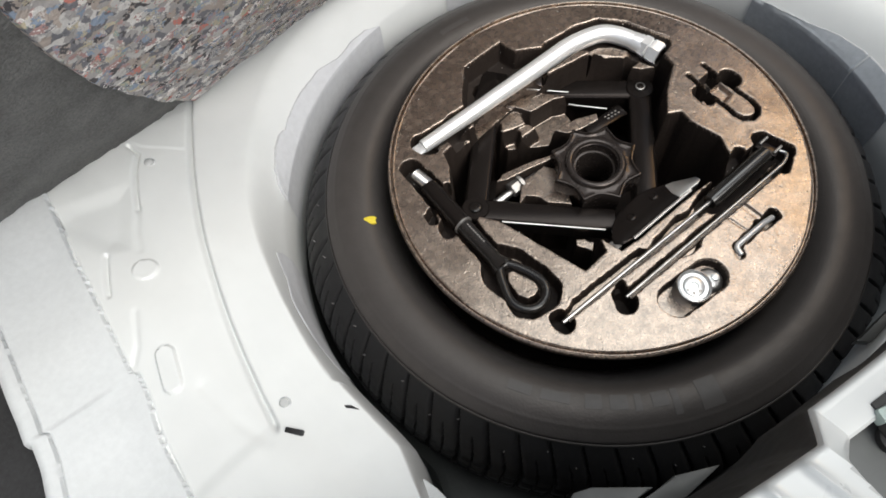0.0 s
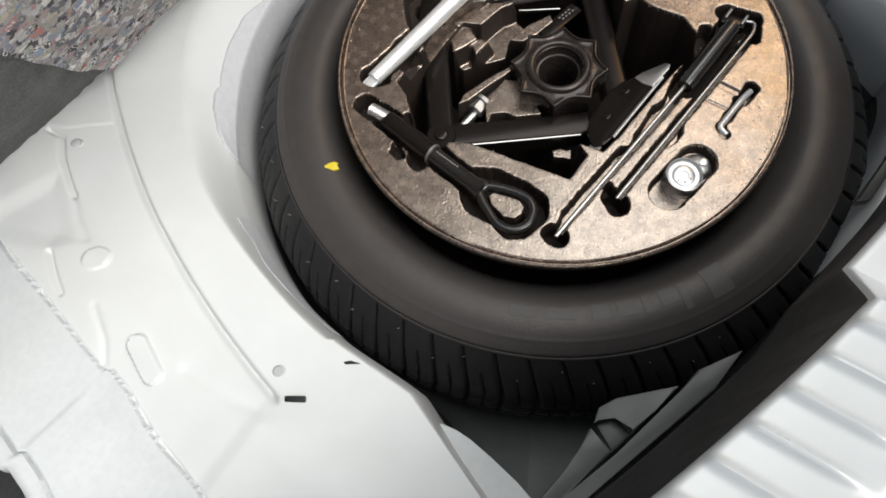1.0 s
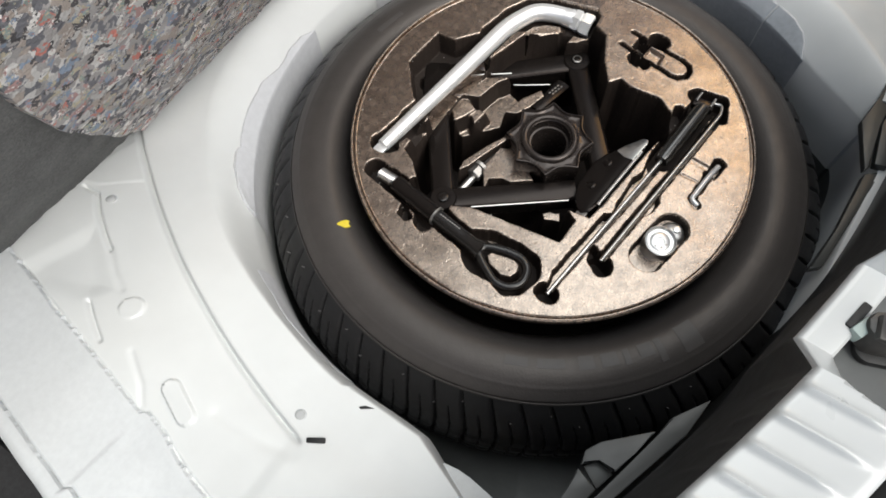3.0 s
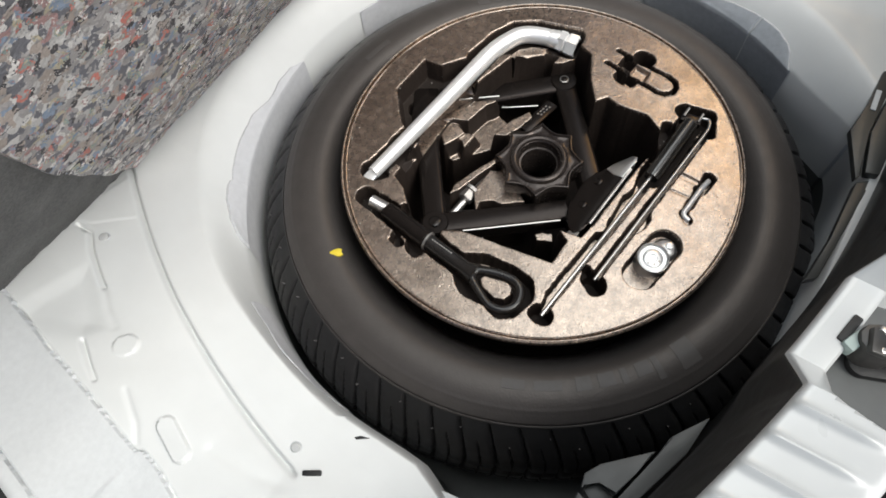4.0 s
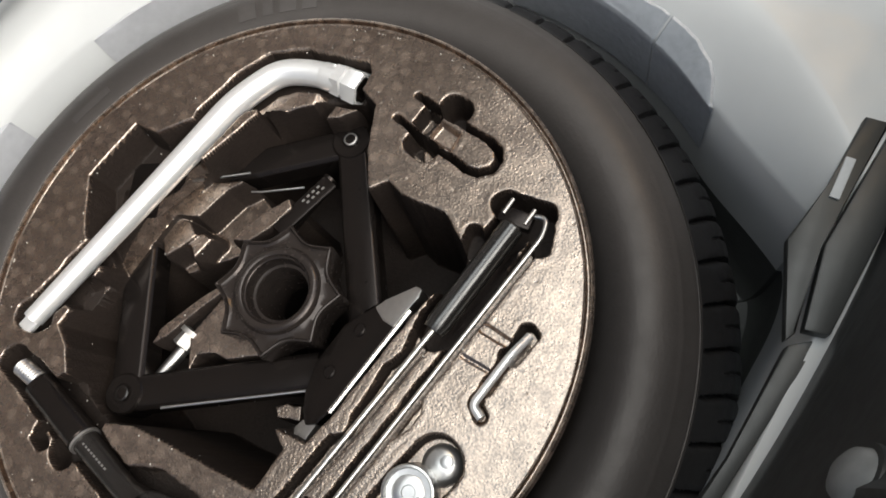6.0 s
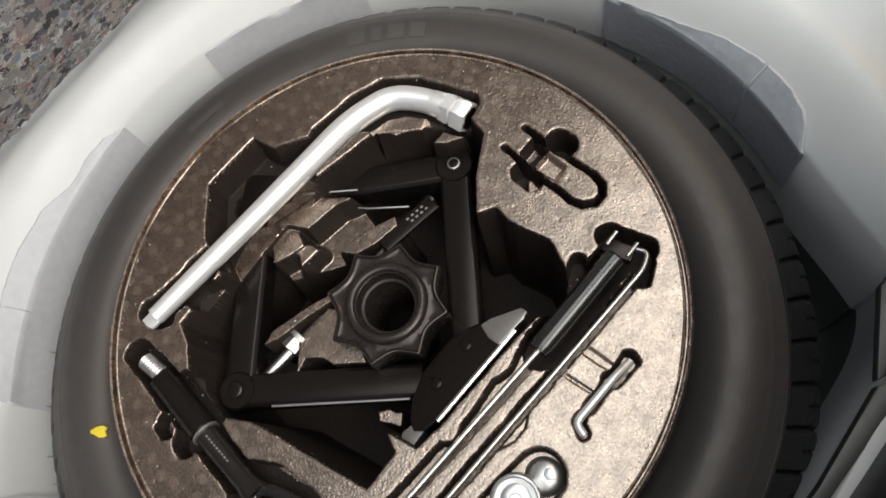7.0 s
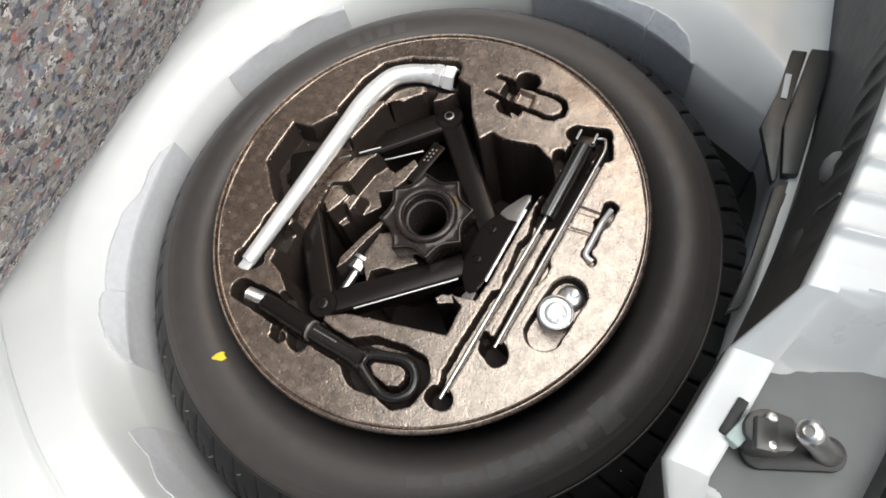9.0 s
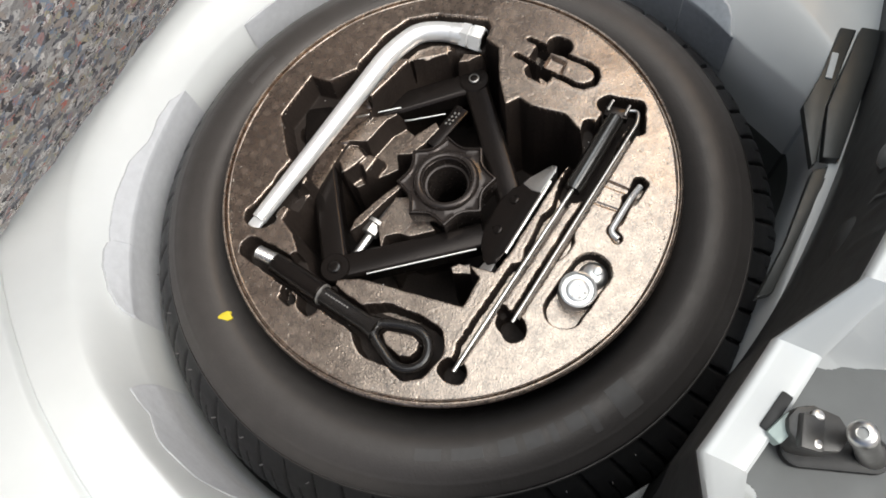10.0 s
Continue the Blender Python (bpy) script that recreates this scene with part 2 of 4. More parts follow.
MINT = material("pale_green_plastic", (0.38, 0.46, 0.435), 0.4, vary=0.1, scale=60)
STAMP = material("stamped_bare_steel", (0.4, 0.38, 0.36), 0.4, metal=0.8, vary=0.1, scale=100)
BOUNCE_GROUND = material("pale_bounce_ground", (0.36, 0.35, 0.33), 0.9, vary=0.4, scale=10, bump=0.5, bump_scale=60)
LINING = material("boot_lining", (0.045, 0.045, 0.047), 0.95, vary=0.4, scale=80, bump=0.5, bump_scale=400)


# ---- helpers of this scene ----
def part(name, data, mat, parent=None, label="", smooth=True):
    if isinstance(data, bmesh.types.BMesh):
        me = bpy.data.meshes.new(name)
        bmesh.ops.recalc_face_normals(data, faces=data.faces[:])
        data.to_mesh(me)
        data.free()
    else:
        me = data
    me.materials.append(mat)
    if smooth:
        me.shade_smooth()
        me.set_sharp_from_angle(angle=radians(38))
    ob = new(name, me)
    if parent:
        ob.parent = parent
    if label:
        tagged(ob, label)
    return ob


def thing(name, label, category, place=(0, 0, 0), group="", kind=""):
    """An empty at the base of a thing, which its parts are put under."""
    ob = tagged(new(name), label, category, group, kind)
    ob.location = place
    return ob


def grid_mesh(name, P, wrap=False):
    """A sheet from an array of rows x columns x 3; wrap joins the last row to the first."""
    rows, cols = P.shape[:2]
    i = np.arange(rows * cols).reshape(rows, cols)
    j = np.vstack([i, i[:1]]) if wrap else i
    quads = np.stack([j[:-1, :-1], j[:-1, 1:], j[1:, 1:], j[1:, :-1]], -1).reshape(-1, 4)
    return raw_mesh(name, P.reshape(-1, 3), quads)


def raw_mesh(name, verts, quads):
    me = bpy.data.meshes.new(name)
    me.vertices.add(len(verts))
    me.vertices.foreach_set("co", np.asarray(verts, np.float32).ravel())
    me.loops.add(quads.size)
    me.loops.foreach_set("vertex_index", quads.astype(np.int32).ravel())
    me.polygons.add(len(quads))
    me.polygons.foreach_set("loop_start", np.arange(0, quads.size, quads.shape[1], dtype=np.int32))
    me.update(calc_edges=True)
    me.validate()
    return me


def sweep(points, radius, segs=16, bm=None, cap=True):
    """A round bar along a polyline; radius may be one number or one per point."""
    bm = bm or bmesh.new()
    pts = [Vector(p) for p in points]
    radii = radius if isinstance(radius, (list, tuple)) else [radius] * len(pts)
    side, rings = None, []
    for k, p in enumerate(pts):
        d = (pts[min(k + 1, len(pts) - 1)] - pts[max(k - 1, 0)]).normalized()
        side = (side - d * side.dot(d)).normalized() if side else d.orthogonal().normalized()
        up = d.cross(side)
        rings.append([bm.verts.new(p + radii[k] * (math.cos(a) * side + math.sin(a) * up)) for a in (2 * math.pi * i / segs for i in range(segs))])
    for a, b in zip(rings, rings[1:]):
        for i in range(segs):
            bm.faces.new((a[i], a[(i + 1) % segs], b[(i + 1) % segs], b[i]))
    if cap:
        bm.faces.new(rings[0][::-1])
        bm.faces.new(rings[-1])
    return bm


def bend(points, radius=0.02, steps=6):
    """Rounds the corners of a polyline."""
    pts = [Vector(p) for p in points]
    out = [pts[0]]
    for a, b, c in zip(pts, pts[1:], pts[2:]):
        u, v = (a - b), (c - b)
        r = min(radius, u.length * 0.49, v.length * 0.49)
        p, q = b + u.normalized() * r, b + v.normalized() * r
        out += [p.lerp(b, s).lerp(b.lerp(q, s), s) for s in (i / steps for i in range(steps + 1))]
    return out + [pts[-1]]


def prism(outline, z0, z1, bevel=0.0, bm=None):
    """An upright plate from a plan outline."""
    bm = bm or bmesh.new()
    low = [bm.verts.new((x, y, z0)) for x, y in outline]
    high = [bm.verts.new((x, y, z1)) for x, y in outline]
    n = len(outline)
    faces = [bm.faces.new(low[::-1]), bm.faces.new(high)]
    faces += [bm.faces.new((low[i], low[(i + 1) % n], high[(i + 1) % n], high[i])) for i in range(n)]
    if bevel:
        edges = list({e for f in faces for e in f.edges})
        bmesh.ops.bevel(bm, geom=edges, offset=bevel, segments=2, affect="EDGES", profile=0.6)
    return bm


def box(size, m=Matrix(), bevel=0.002, bm=None):
    bm = bm or bmesh.new()
    made = bmesh.ops.create_cube(bm, size=1, matrix=m @ Matrix.Diagonal((*size, 1)))
    if bevel:
        bmesh.ops.bevel(bm, geom=list({e for v in made["verts"] for e in v.link_edges}), offset=bevel, segments=2, affect="EDGES", profile=0.6)
    return bm


def lathe(profile, segs=48, m=Matrix(), bm=None, shape=None):
    """A turned body from (radius, height) pairs; shape(angle, r) may change the radius."""
    bm = bm or bmesh.new()
    rings = []
    for r, z in profile:
        ring = []
        for i in range(segs):
            a = 2 * math.pi * i / segs
            q = shape(a, r) if shape else r
            ring.append(bm.verts.new(m @ Vector((q * math.cos(a), q * math.sin(a), z))))
        rings.append(ring)
    for a, b in zip(rings, rings[1:]):
        for i in range(segs):
            bm.faces.new((a[i], a[(i + 1) % segs], b[(i + 1) % segs], b[i]))
    bmesh.ops.remove_doubles(bm, verts=bm.verts[:], dist=1e-6)
    return bm


def ease(e0, e1, v):
    t = np.clip((v - e0) / (e1 - e0), 0, 1)
    return t * t * (3 - 2 * t)


def ripple(X, Y, scale, seed):
    """Smooth value noise in the plane, about -1 to 1."""
    g = np.random.default_rng(seed).uniform(-1, 1, (64, 64))
    u, v = X / scale + 500.3, Y / scale + 500.7
    i, j = np.floor(u).astype(int), np.floor(v).astype(int)
    a, b = u - i, v - j
    a, b = a * a * (3 - 2 * a), b * b * (3 - 2 * b)
    c = lambda p, q: g[p % 64, q % 64]
    return (c(i, j) * (1 - a) + c(i + 1, j) * a) * (1 - b) + (c(i, j + 1) * (1 - a) + c(i + 1, j + 1) * a) * b


def to_line(X, Y, pts):
    """Distance in plan to a polyline."""
    best = np.full(X.shape, 9.0)
    for (ax, ay), (bx, by) in zip(pts, pts[1:]):
        dx, dy = bx - ax, by - ay
        t = np.clip(((X - ax) * dx + (Y - ay) * dy) / (dx * dx + dy * dy + 1e-12), 0, 1)
        best = np.minimum(best, np.hypot(X - ax - t * dx, Y - ay - t * dy))
    return best


def to_area(X, Y, pts):
    """Signed distance in plan to a closed outline, negative inside."""
    inside = np.zeros(X.shape, bool)
    for (ax, ay), (bx, by) in zip(pts, pts[1:] + pts[:1]):
        cross = (ay > Y) != (by > Y)
        inside ^= cross & (X < (bx - ax) * (Y - ay) / ((by - ay) or 1e-12) + ax)
    d = to_line(X, Y, pts + pts[:1])
    return np.where(inside, -d, d)


# ---- the boot: floor pan with the wheel well ----
def lip_table(deg):
    return np.interp(deg % 360, [0, 60, 90, 112, 124, 131, 138, 143, 150, 158, 167, 174, 179, 180.6, 300, 360], [0.4, 0.395, 0.392, 0.4, 0.394, 0.386, 0.378, 0.373, 0.366, 0.359, 0.3575, 0.3605, 0.3625, 0.357, 0.4, 0.4])


def lip_radius(deg):
    """Where the well's wall turns into the floor, by bearing."""
    base = sum(k * lip_table(deg + d * ease(180, 170, deg % 360)) for d, k in ((-4, 0.12), (-2, 0.23), (0, 0.3), (2, 0.23), (4, 0.12)))
    a = np.radians(deg)
    c, s = np.cos(a), np.sin(a)
    side = np.where(c < 0, 0.36, 0.4) / np.maximum(np.abs(c), 1e-3)
    side = np.where(c < 0, np.maximum(side, 0.3315 / np.maximum(np.abs(c) - 0.37 * np.abs(s), 0.05)), side)
    low = 0.32 / np.maximum(-s, 1e-3)
    return np.where((deg % 360 <= 180) | (deg % 360 >= 308), base, np.minimum(np.minimum(side, low), 0.47))


def fold_x(y):
    """The pressed fold that follows the well on the side floor."""
    return FOLD[2] + FOLD[1] * y + FOLD[0] * y * y


def seam_x(y):
    return -0.4407 - 0.185 * (0.342 - y) + 0.005 * ease(0.13, 0.124, y) * ease(0.06, 0.11, y)


FOLD = (0.5880, 0.1907, -0.4216)
PATCH = [(-0.262, 0.38), (-0.271, 0.362), (-0.29, 0.334), (-0.304, 0.323), (-0.318, 0.336), (-0.336, 0.352), (-0.348, 0.38)]
SUNK = [(-0.46, 0.327), (-0.427, 0.326), (-0.39, 0.318), (-0.372, 0.312), (-0.384, 0.282), (-0.4, 0.257), (-0.412, 0.243), (-0.432, 0.25), (-0.447, 0.285), (-0.46, 0.3)]


def lip_curve(deg, u):
    """Radius and height on the rolled lip between well wall (u = 0) and floor (u = 1)."""
    R = lip_radius(deg)
    wall = np.minimum(0.3475, R - 0.006)
    wall = wall + (R - 0.008 - wall) * ease(180, 200, deg % 360) * ease(325, 296, deg % 360)
    a = np.radians(deg)
    lipz = floor_height(R * np.cos(a), R * np.sin(a))
    return wall + (R - wall) * u, -0.04 + (lipz + 0.04) * (1 - np.clip(1 - u, 0, 1) ** 1.75)


def floor_height(X, Y):
    z = 0.05 * ease(0.2, 0.4, -X) + 0.0165 * ease(0.385, 0.455, -X)
    z += 0.03 * ease(0.36, 0.48, X) + 0.012 * ease(0.52, 0.55, X) - 0.008 * ease(0.62, 0.64, X)
    off = (X - fold_x(Y)) / np.sqrt(1 + (FOLD[1] + 2 * FOLD[0] * Y) ** 2)
    along = ease(-0.002, 0.012, Y) * ease(0.5, 0.45, Y) * (X < 0)
    z += (-0.008 * np.exp(-(off / 0.0026) ** 2) - 0.002 * ease(0.004, -0.006, off)) * along
    # lapped patch, creases and pressings of the side floor
    z += 0.001 * ease(0.0012, -0.0012, to_area(X, Y, PATCH))
    z -= 0.0062 * np.exp(-(to_line(X, Y, [(-0.346, 0.362), (-0.345, 0.345), (-0.361, 0.322), (-0.375, 0.296), (-0.383, 0.28)]) / 0.0022) ** 2)
    z -= 0.0014 * np.exp(-(to_line(X, Y, [(-0.383, 0.28), (-0.399, 0.255), (-0.407, 0.236)]) / 0.004) ** 2)
    z -= 0.0034 * ease(0.006, -0.018, to_area(X, Y, SUNK))
    z += 0.0034 * ease(0.0122, 0.0102, np.hypot(X + 0.4148, Y - 0.2108)) * ease(-0.432, -0.412, X)
    z += 0.004 * ease(0.009, 0.0072, to_line(X, Y, [(-0.4592, 0.0948), (-0.4485, 0.1218)]))
    z -= 0.0048 * np.exp(-(to_line(X, Y, [(-0.433, 0.248), (-0.446, 0.223), (-0.453, 0.208)]) / 0.0021) ** 2)
    z -= 0.0012 * np.exp(-(to_line(X, Y, [(-0.445, 0.176), (-0.461, 0.147), (-0.474, 0.134)]) / 0.003) ** 2)
    z -= 0.0014 * np.exp(-(to_line(X, Y, [(-0.443, 0.075), (-0.44, 0.03), (-0.432, 0.0)]) / 0.006) ** 2)
    z += 0.0018 * np.exp(-((np.hypot(X - 0.063, Y - 0.344) - 0.004) / 0.0025) ** 2)
    z += 0.0009 * ripple(X, Y, 0.05, 3) * ease(0.3, 0.42, np.hypot(X, Y)) + 0.0003 * ripple(X, Y, 0.018, 13)
    z -= 0.0024 * np.exp(-((X - seam_x(Y) - 0.001) / 0.0014) ** 2) + 0.03 * ease(0.002, 0.012, seam_x(Y) - X)
    return z


def floor_pan():
    deg = np.linspace(0, 360, 1680, endpoint=False)
    R = lip_radius(deg)
    wall = lip_curve(deg, 0)[0]
    c, s = np.cos(np.radians(deg)), np.sin(np.radians(deg))
    far = np.minimum(np.where(c < 0, 0.60, 0.95) / np.maximum(np.abs(c), 1e-3), np.where(s > 0, 0.9, 0.36) / np.maximum(np.abs(s), 1e-3))
    lean = 0.185 * s - c
    far = np.where(lean > 0.2, np.minimum(far, 0.5253 / np.maximum(lean, 0.2)), far)
    far = np.maximum(far, R + 0.01)
    cols = []
    for r in (0.02, 0.12, 0.2, 0.28):
        cols.append((np.full_like(R, r), np.full_like(R, -0.226)))
    for dr, z in ((-0.02, -0.226), (-0.008, -0.222), (-0.002, -0.212), (0, -0.19), (0, -0.135), (0, -0.088)):
        cols.append((wall + dr, np.full_like(R, z)))
    for u in np.linspace(0.0, 1, 16):
        cols.append(lip_curve(deg, u))
    for u in np.linspace(0, 1, 210)[1:]:
        r = R + (far - R) * (u * 0.55 + 0.45 * u * u)
        cols.append((r, floor_height(r * c, r * s)))
    P = np.stack([np.stack([r * c, r * s, z], -1) for r, z in cols], 1)
    ob = part("floor_pan", grid_mesh("floor_pan", P[:, 8:], wrap=True), WHITE)
    well = part("wheel_well", grid_mesh("wheel_well", P[:, :9], wrap=True), WELL_SHADE)
    tagged(well, "bottom of the spare wheel well, coloured dark for its shade", "floor", kind="structure")
    return tagged(ob, "white painted steel boot floor pressed round a deep wheel well", "floor", kind="structure")


floor_pan()


def side_sheet():
    """The overlapped outer sheet beside the floor, with a ragged sealed seam."""
    y = np.arange(-0.42, 0.62, 0.0017)
    teeth = np.abs((y / 0.0044 + 0.4 * ripple(y, y * 0, 0.011, 6)) % 1 - 0.5) * 2
    tick = 0.0032 * teeth ** 5 * (0.45 + 0.55 * (ripple(y, y * 0, 0.02, 8) > -0.2))
    edge = seam_x(y) + 0.0012 * ripple(y, y * 0, 0.03, 9)
    cols = []
    for t, z in ((-0.0005, 0.06), (0.0, 0.0668), (0.0012, 0.0684), (0.006, 0.0694), (0.013, 0.069), (0.03, 0.073), (0.05, 0.079), (0.0725, 0.0845), (0.0745, 0.0835), (0.075, 0.08), (0.0765, 0.0865), (0.079, 0.088),
                 (0.082, 0.0895), (0.086, 0.0895), (0.0895, 0.087), (0.091, 0.08), (0.0915, 0.03), (0.0915, -0.15)):
        rag = tick * max(0.0, 1 - t / 0.006) + (0.0016 * teeth ** 2 + 0.001 * ripple(y, y * 0 + t, 0.006, 12) if 0.0745 < t < 0.0755 else 0)
        cols.append(np.stack([edge - t * 1.0 + rag, y, z + 0.0006 * ripple(y, y * 0 + t, 0.02, 5)], -1))
    ob = part("side_sheet", grid_mesh("side_sheet", np.stack(cols, 1)), SEALED)
    return tagged(ob, "white outer body sheet lapped over the boot floor with a ragged sealed seam", "body panel", kind="structure")


side_sheet()


def plug(x, y, r, tilt):
    t = thing("body_plug", "small round grey plug set in the white floor", "plug", (x, y, float(floor_height(np.array([x]), np.array([y]))[0])), "floor plugs")
    t.rotation_euler = (0, radians(tilt), 0)
    part("cap", lathe([(0, 0.0022), (r * 0.75, 0.002), (r, 0.001), (r * 1.05, -0.002), (0, -0.002)][::-1], 24), PLUG, t)
    part("collar", lathe([(r * 1.05, -0.001), (r * 1.25, 0.0006), (r * 1.4, -0.0012)], 24), SEALED, t)


PLUG = material("grey_plug", (0.5, 0.51, 0.51), 0.5, vary=0.15, scale=120)
plug(-0.3425, 0.3265, 0.0048, 6)
plug(-0.403, 0.0178, 0.0043, 6)
floor_at = lambda x, y: float(floor_height(np.array([x]), np.array([y]))[0])
ob = part("drain_slot", box((0.0165, 0.0048, 0.004), pose(-0.412, -0.0082, floor_at(-0.412, -0.0082) + 0.0005, 0, 0, -57), 0.0014), BLACK_TRIM)
tagged(ob, "narrow black slot cut in the white floor edge", "slot", "floor slots")
notch = [(-0.3725, -0.0178), (-0.368, -0.0192), (-0.3642, -0.0232), (-0.3618, -0.031), (-0.3662, -0.0252), (-0.3695, -0.0212)]
top = floor_at(-0.3665, -0.0245)
ob = part("torn_notch", prism(notch, top - 0.004, top + 0.0006, 0.0002), BLACK_TRIM)
tagged(ob, "small black torn notch at the edge of the white floor", "slot", "floor slots")


def pad(outline, seed, name_label, mat, thick=0.0005, puff=0.001):
    """A soft sheet stuck on the curve between well wall and floor; outline gives (bearing, reach up the curve)."""
    a0, a1 = outline[0][0], outline[-1][0]
    deg = np.linspace(a0, a1, 260)
    c, s = np.cos(np.radians(deg)), np.sin(np.radians(deg))
    end = np.minimum(deg - a0, a1 - deg)
    reach = np.interp(deg, [o[0] for o in outline], [o[1] for o in outline])
    reach = reach + (0.012 * ripple(deg, deg * 0, 2.6, seed) + 0.006 * ripple(deg, deg * 0, 0.8, seed + 1)) * ease(0, 3, end)
    t = tagged(new("sound_pad"), name_label, "pad", "pads round the wheel well")
    r, z = lip_curve(deg, 0 * deg)
    cols = [np.stack([(r - 0.0015) * c, (r - 0.0015) * s, z - low], -1) for low in (0.06, 0.04, 0.025, 0.014, 0.006)]
    for f in list(np.linspace(0, 0.94, 22)) + [0.975, 1.0]:
        u = f * reach
        swell = puff * (1 + ripple(deg, deg * 0 + f * 6, 6.0, seed + 2) + 0.2 * ripple(deg, deg * 0 + f * 8, 2.2, seed + 3))
        lift = (thick + swell) * (1 if f < 0.95 else (0.75 if f < 0.99 else 0)) * ease(0, 0.35, end) + 0.0004
        r, z = lip_curve(deg, u)
        r, z = r - lift * 0.75, z + lift * 0.65
        cols.append(np.stack([r * c, r * s, z], -1))
    P = np.stack(cols, 1)
    part("sheet", grid_mesh("sheet", P[:, :-2]), mat, t).data.set_sharp_from_angle(angle=radians(120))
    part("cut_edge", grid_mesh("cut_edge", P[:, -3:]), PAD_EDGE, t, "grey torn edge of the pad")
    return t


PAD_EDGE = material("torn_pad_edge", (0.63, 0.64, 0.66), 0.7, vary=0.3, scale=120, bump=0.4, bump_scale=300)
pad([(90.8, 0.0), (92.5, 0.05), (94.5, 0.11), (99.5, 0.11), (103.5, 0.09), (108.5, 0.22), (113, 0.25), (117, 0.27), (122, 0.28), (125, 0.26)], 21, "long pale lavender sealing pad stuck on the wheel well wall", PALE_PAD)
pad([(123.5, 0.2), (124.3, 0.3), (125.5, 0.34), (129, 0.34), (132, 0.29), (133.2, 0.3), (136, 0.19), (137.2, 0.1), (137.8, 0.0)], 27, "puffy pale lavender sealing pad with a curled end", PALE_PAD, 0.0018, 0.0013)
pad([(44, 0.0), (48, 0.015), (60, 0.02), (69, 0.02), (72, 0.015), (73, 0.0)], 22, "thin grey sealing pad on the well wall behind the tyre", PALE_PAD)
pad([(-22.3, 0.27), (-21, 0.27), (-14, 0.16), (-9, 0.07), (-4, 0.02), (3, 0.0)], 23, "wide blue-grey sealing pad with streaks on the well wall", PAD)
pad([(-34.8, 0.0), (-34, 0.03), (-32, 0.16), (-30.3, 0.25), (-27, 0.29), (-22.6, 0.28)], 25, "blue-grey sealing pad with a torn end on the well wall", PAD, 0.0022)
pad([(150.5, 0.0), (151, 0.2), (152, 0.36), (154.5, 0.34), (157, 0.29), (162, 0.42), (164.5, 0.42), (170, 0.36), (176, 0.1)], 24, "pale grey sealing pad with a ragged end on the well wall", PALE_PAD, 0.0004, 0.0007)


def well_flange():
    """The lower sheet that shows under the floor's cut edge beside the rear panel."""
    outline = [(-0.42, -0.085), (-0.366, -0.0965), (-0.3612, -0.104), (-0.3592, -0.117), (-0.359, -0.13), (-0.3615, -0.152), (-0.366, -0.18), (-0.3725, -0.205), (-0.385, -0.222), (-0.44, -0.215)]
    ob = part("well_flange", prism(outline, -0.006, -0.002, 0.0012), SEALED)
    tagged(ob, "greyish white lower sheet edge under the boot floor", "flange", kind="structure")


well_flange()


# ---- rear cross panel with the ribbed sill ----
def sill_line(x):
    return -0.312 + 0.36 * (x - 0.16) ** 2


def sill_shape(x, back=0.0):
    """The latch recess, which flares outwards, and the ribs along the sill, each 0 to 1."""
    flare = 0.43 * max(0.0, back - 0.028)
    ramp = lambda a, b: np.clip((x - a) / (b - a), 0, 1)
    rec = np.minimum(ramp(-0.206 - 0.4 * flare, -0.1725 - flare), 1 - ramp(-0.0975 + flare, -0.065 + 0.6 * flare))
    rec = 0.94 * rec + 0.06 * ease(0, 1, rec)
    free = 1 - ease(-0.215, -0.211, x) * (1 - ease(-0.05, -0.046, x))
    off = (((x + 0.2225) / 0.0243 + 0.5) % 1 - 0.5) * 0.0243
    rib = (0.8 * np.exp(-(off / 0.0029) ** 2) + 0.2 * np.exp(-(off / 0.0055) ** 2)) * free
    return rec, rib


def sill():
    x = np.arange(-0.62, 0.8, 0.00125)
    cols = []
    # setback and height on the ribbed part, then in the recess, then how far the ribs stand out
    prof = [(-0.0162, 0.226, -0.001, 0.1835, 0), (-0.0166, 0.2295, -0.0015, 0.187, 0.05), (-0.0174, 0.2318, -0.0025, 0.189, 0.2), (-0.0188, 0.2328, -0.004, 0.19, 0.5), (-0.0205, 0.2331, -0.008, 0.19, 0.8), (-0.023, 0.2333, -0.016, 0.19, 1), (-0.0255, 0.2335, -0.022, 0.19, 1),
            (-0.0275, 0.2337, -0.0255, 0.1893, 1), (-0.03, 0.2339, -0.0275, 0.187, 1), (-0.033, 0.2341, -0.028, 0.164, 1), (-0.045, 0.235, -0.045, 0.163, 1), (-0.056, 0.236, -0.056, 0.163, 1), (-0.063, 0.2365, -0.063, 0.163, 0.75), (-0.069, 0.237, -0.069, 0.163, 0.3), (-0.074, 0.2373, -0.074, 0.163, 0),
            (-0.08, 0.2375, -0.102, 0.163, 0), (-0.0825, 0.236, -0.103, 0.16, 0), (-0.083, 0.23, -0.1035, 0.15, 0), (-0.084, 0.12, -0.104, 0.12, 0), (-0.085, -0.4, -0.104, -0.4, 0)]
    for dy, z, dyr, zr, amount in prof:
        rec, rib = sill_shape(x, -dyr)
        yy = sill_line(x) + dy * (1 - rec) + dyr * rec
        zz = z * (1 - rec) + zr * rec + 0.0044 * amount * rib
        cols.append(np.stack([x, yy, zz + 0.0003 * ripple(x, x * 0 + dy, 0.03, 4)], -1))
    ob = part("rear_sill", grid_mesh("rear_sill", np.stack(cols, 1)), SILL_DIMMED)
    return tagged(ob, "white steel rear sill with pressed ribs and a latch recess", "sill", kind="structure")


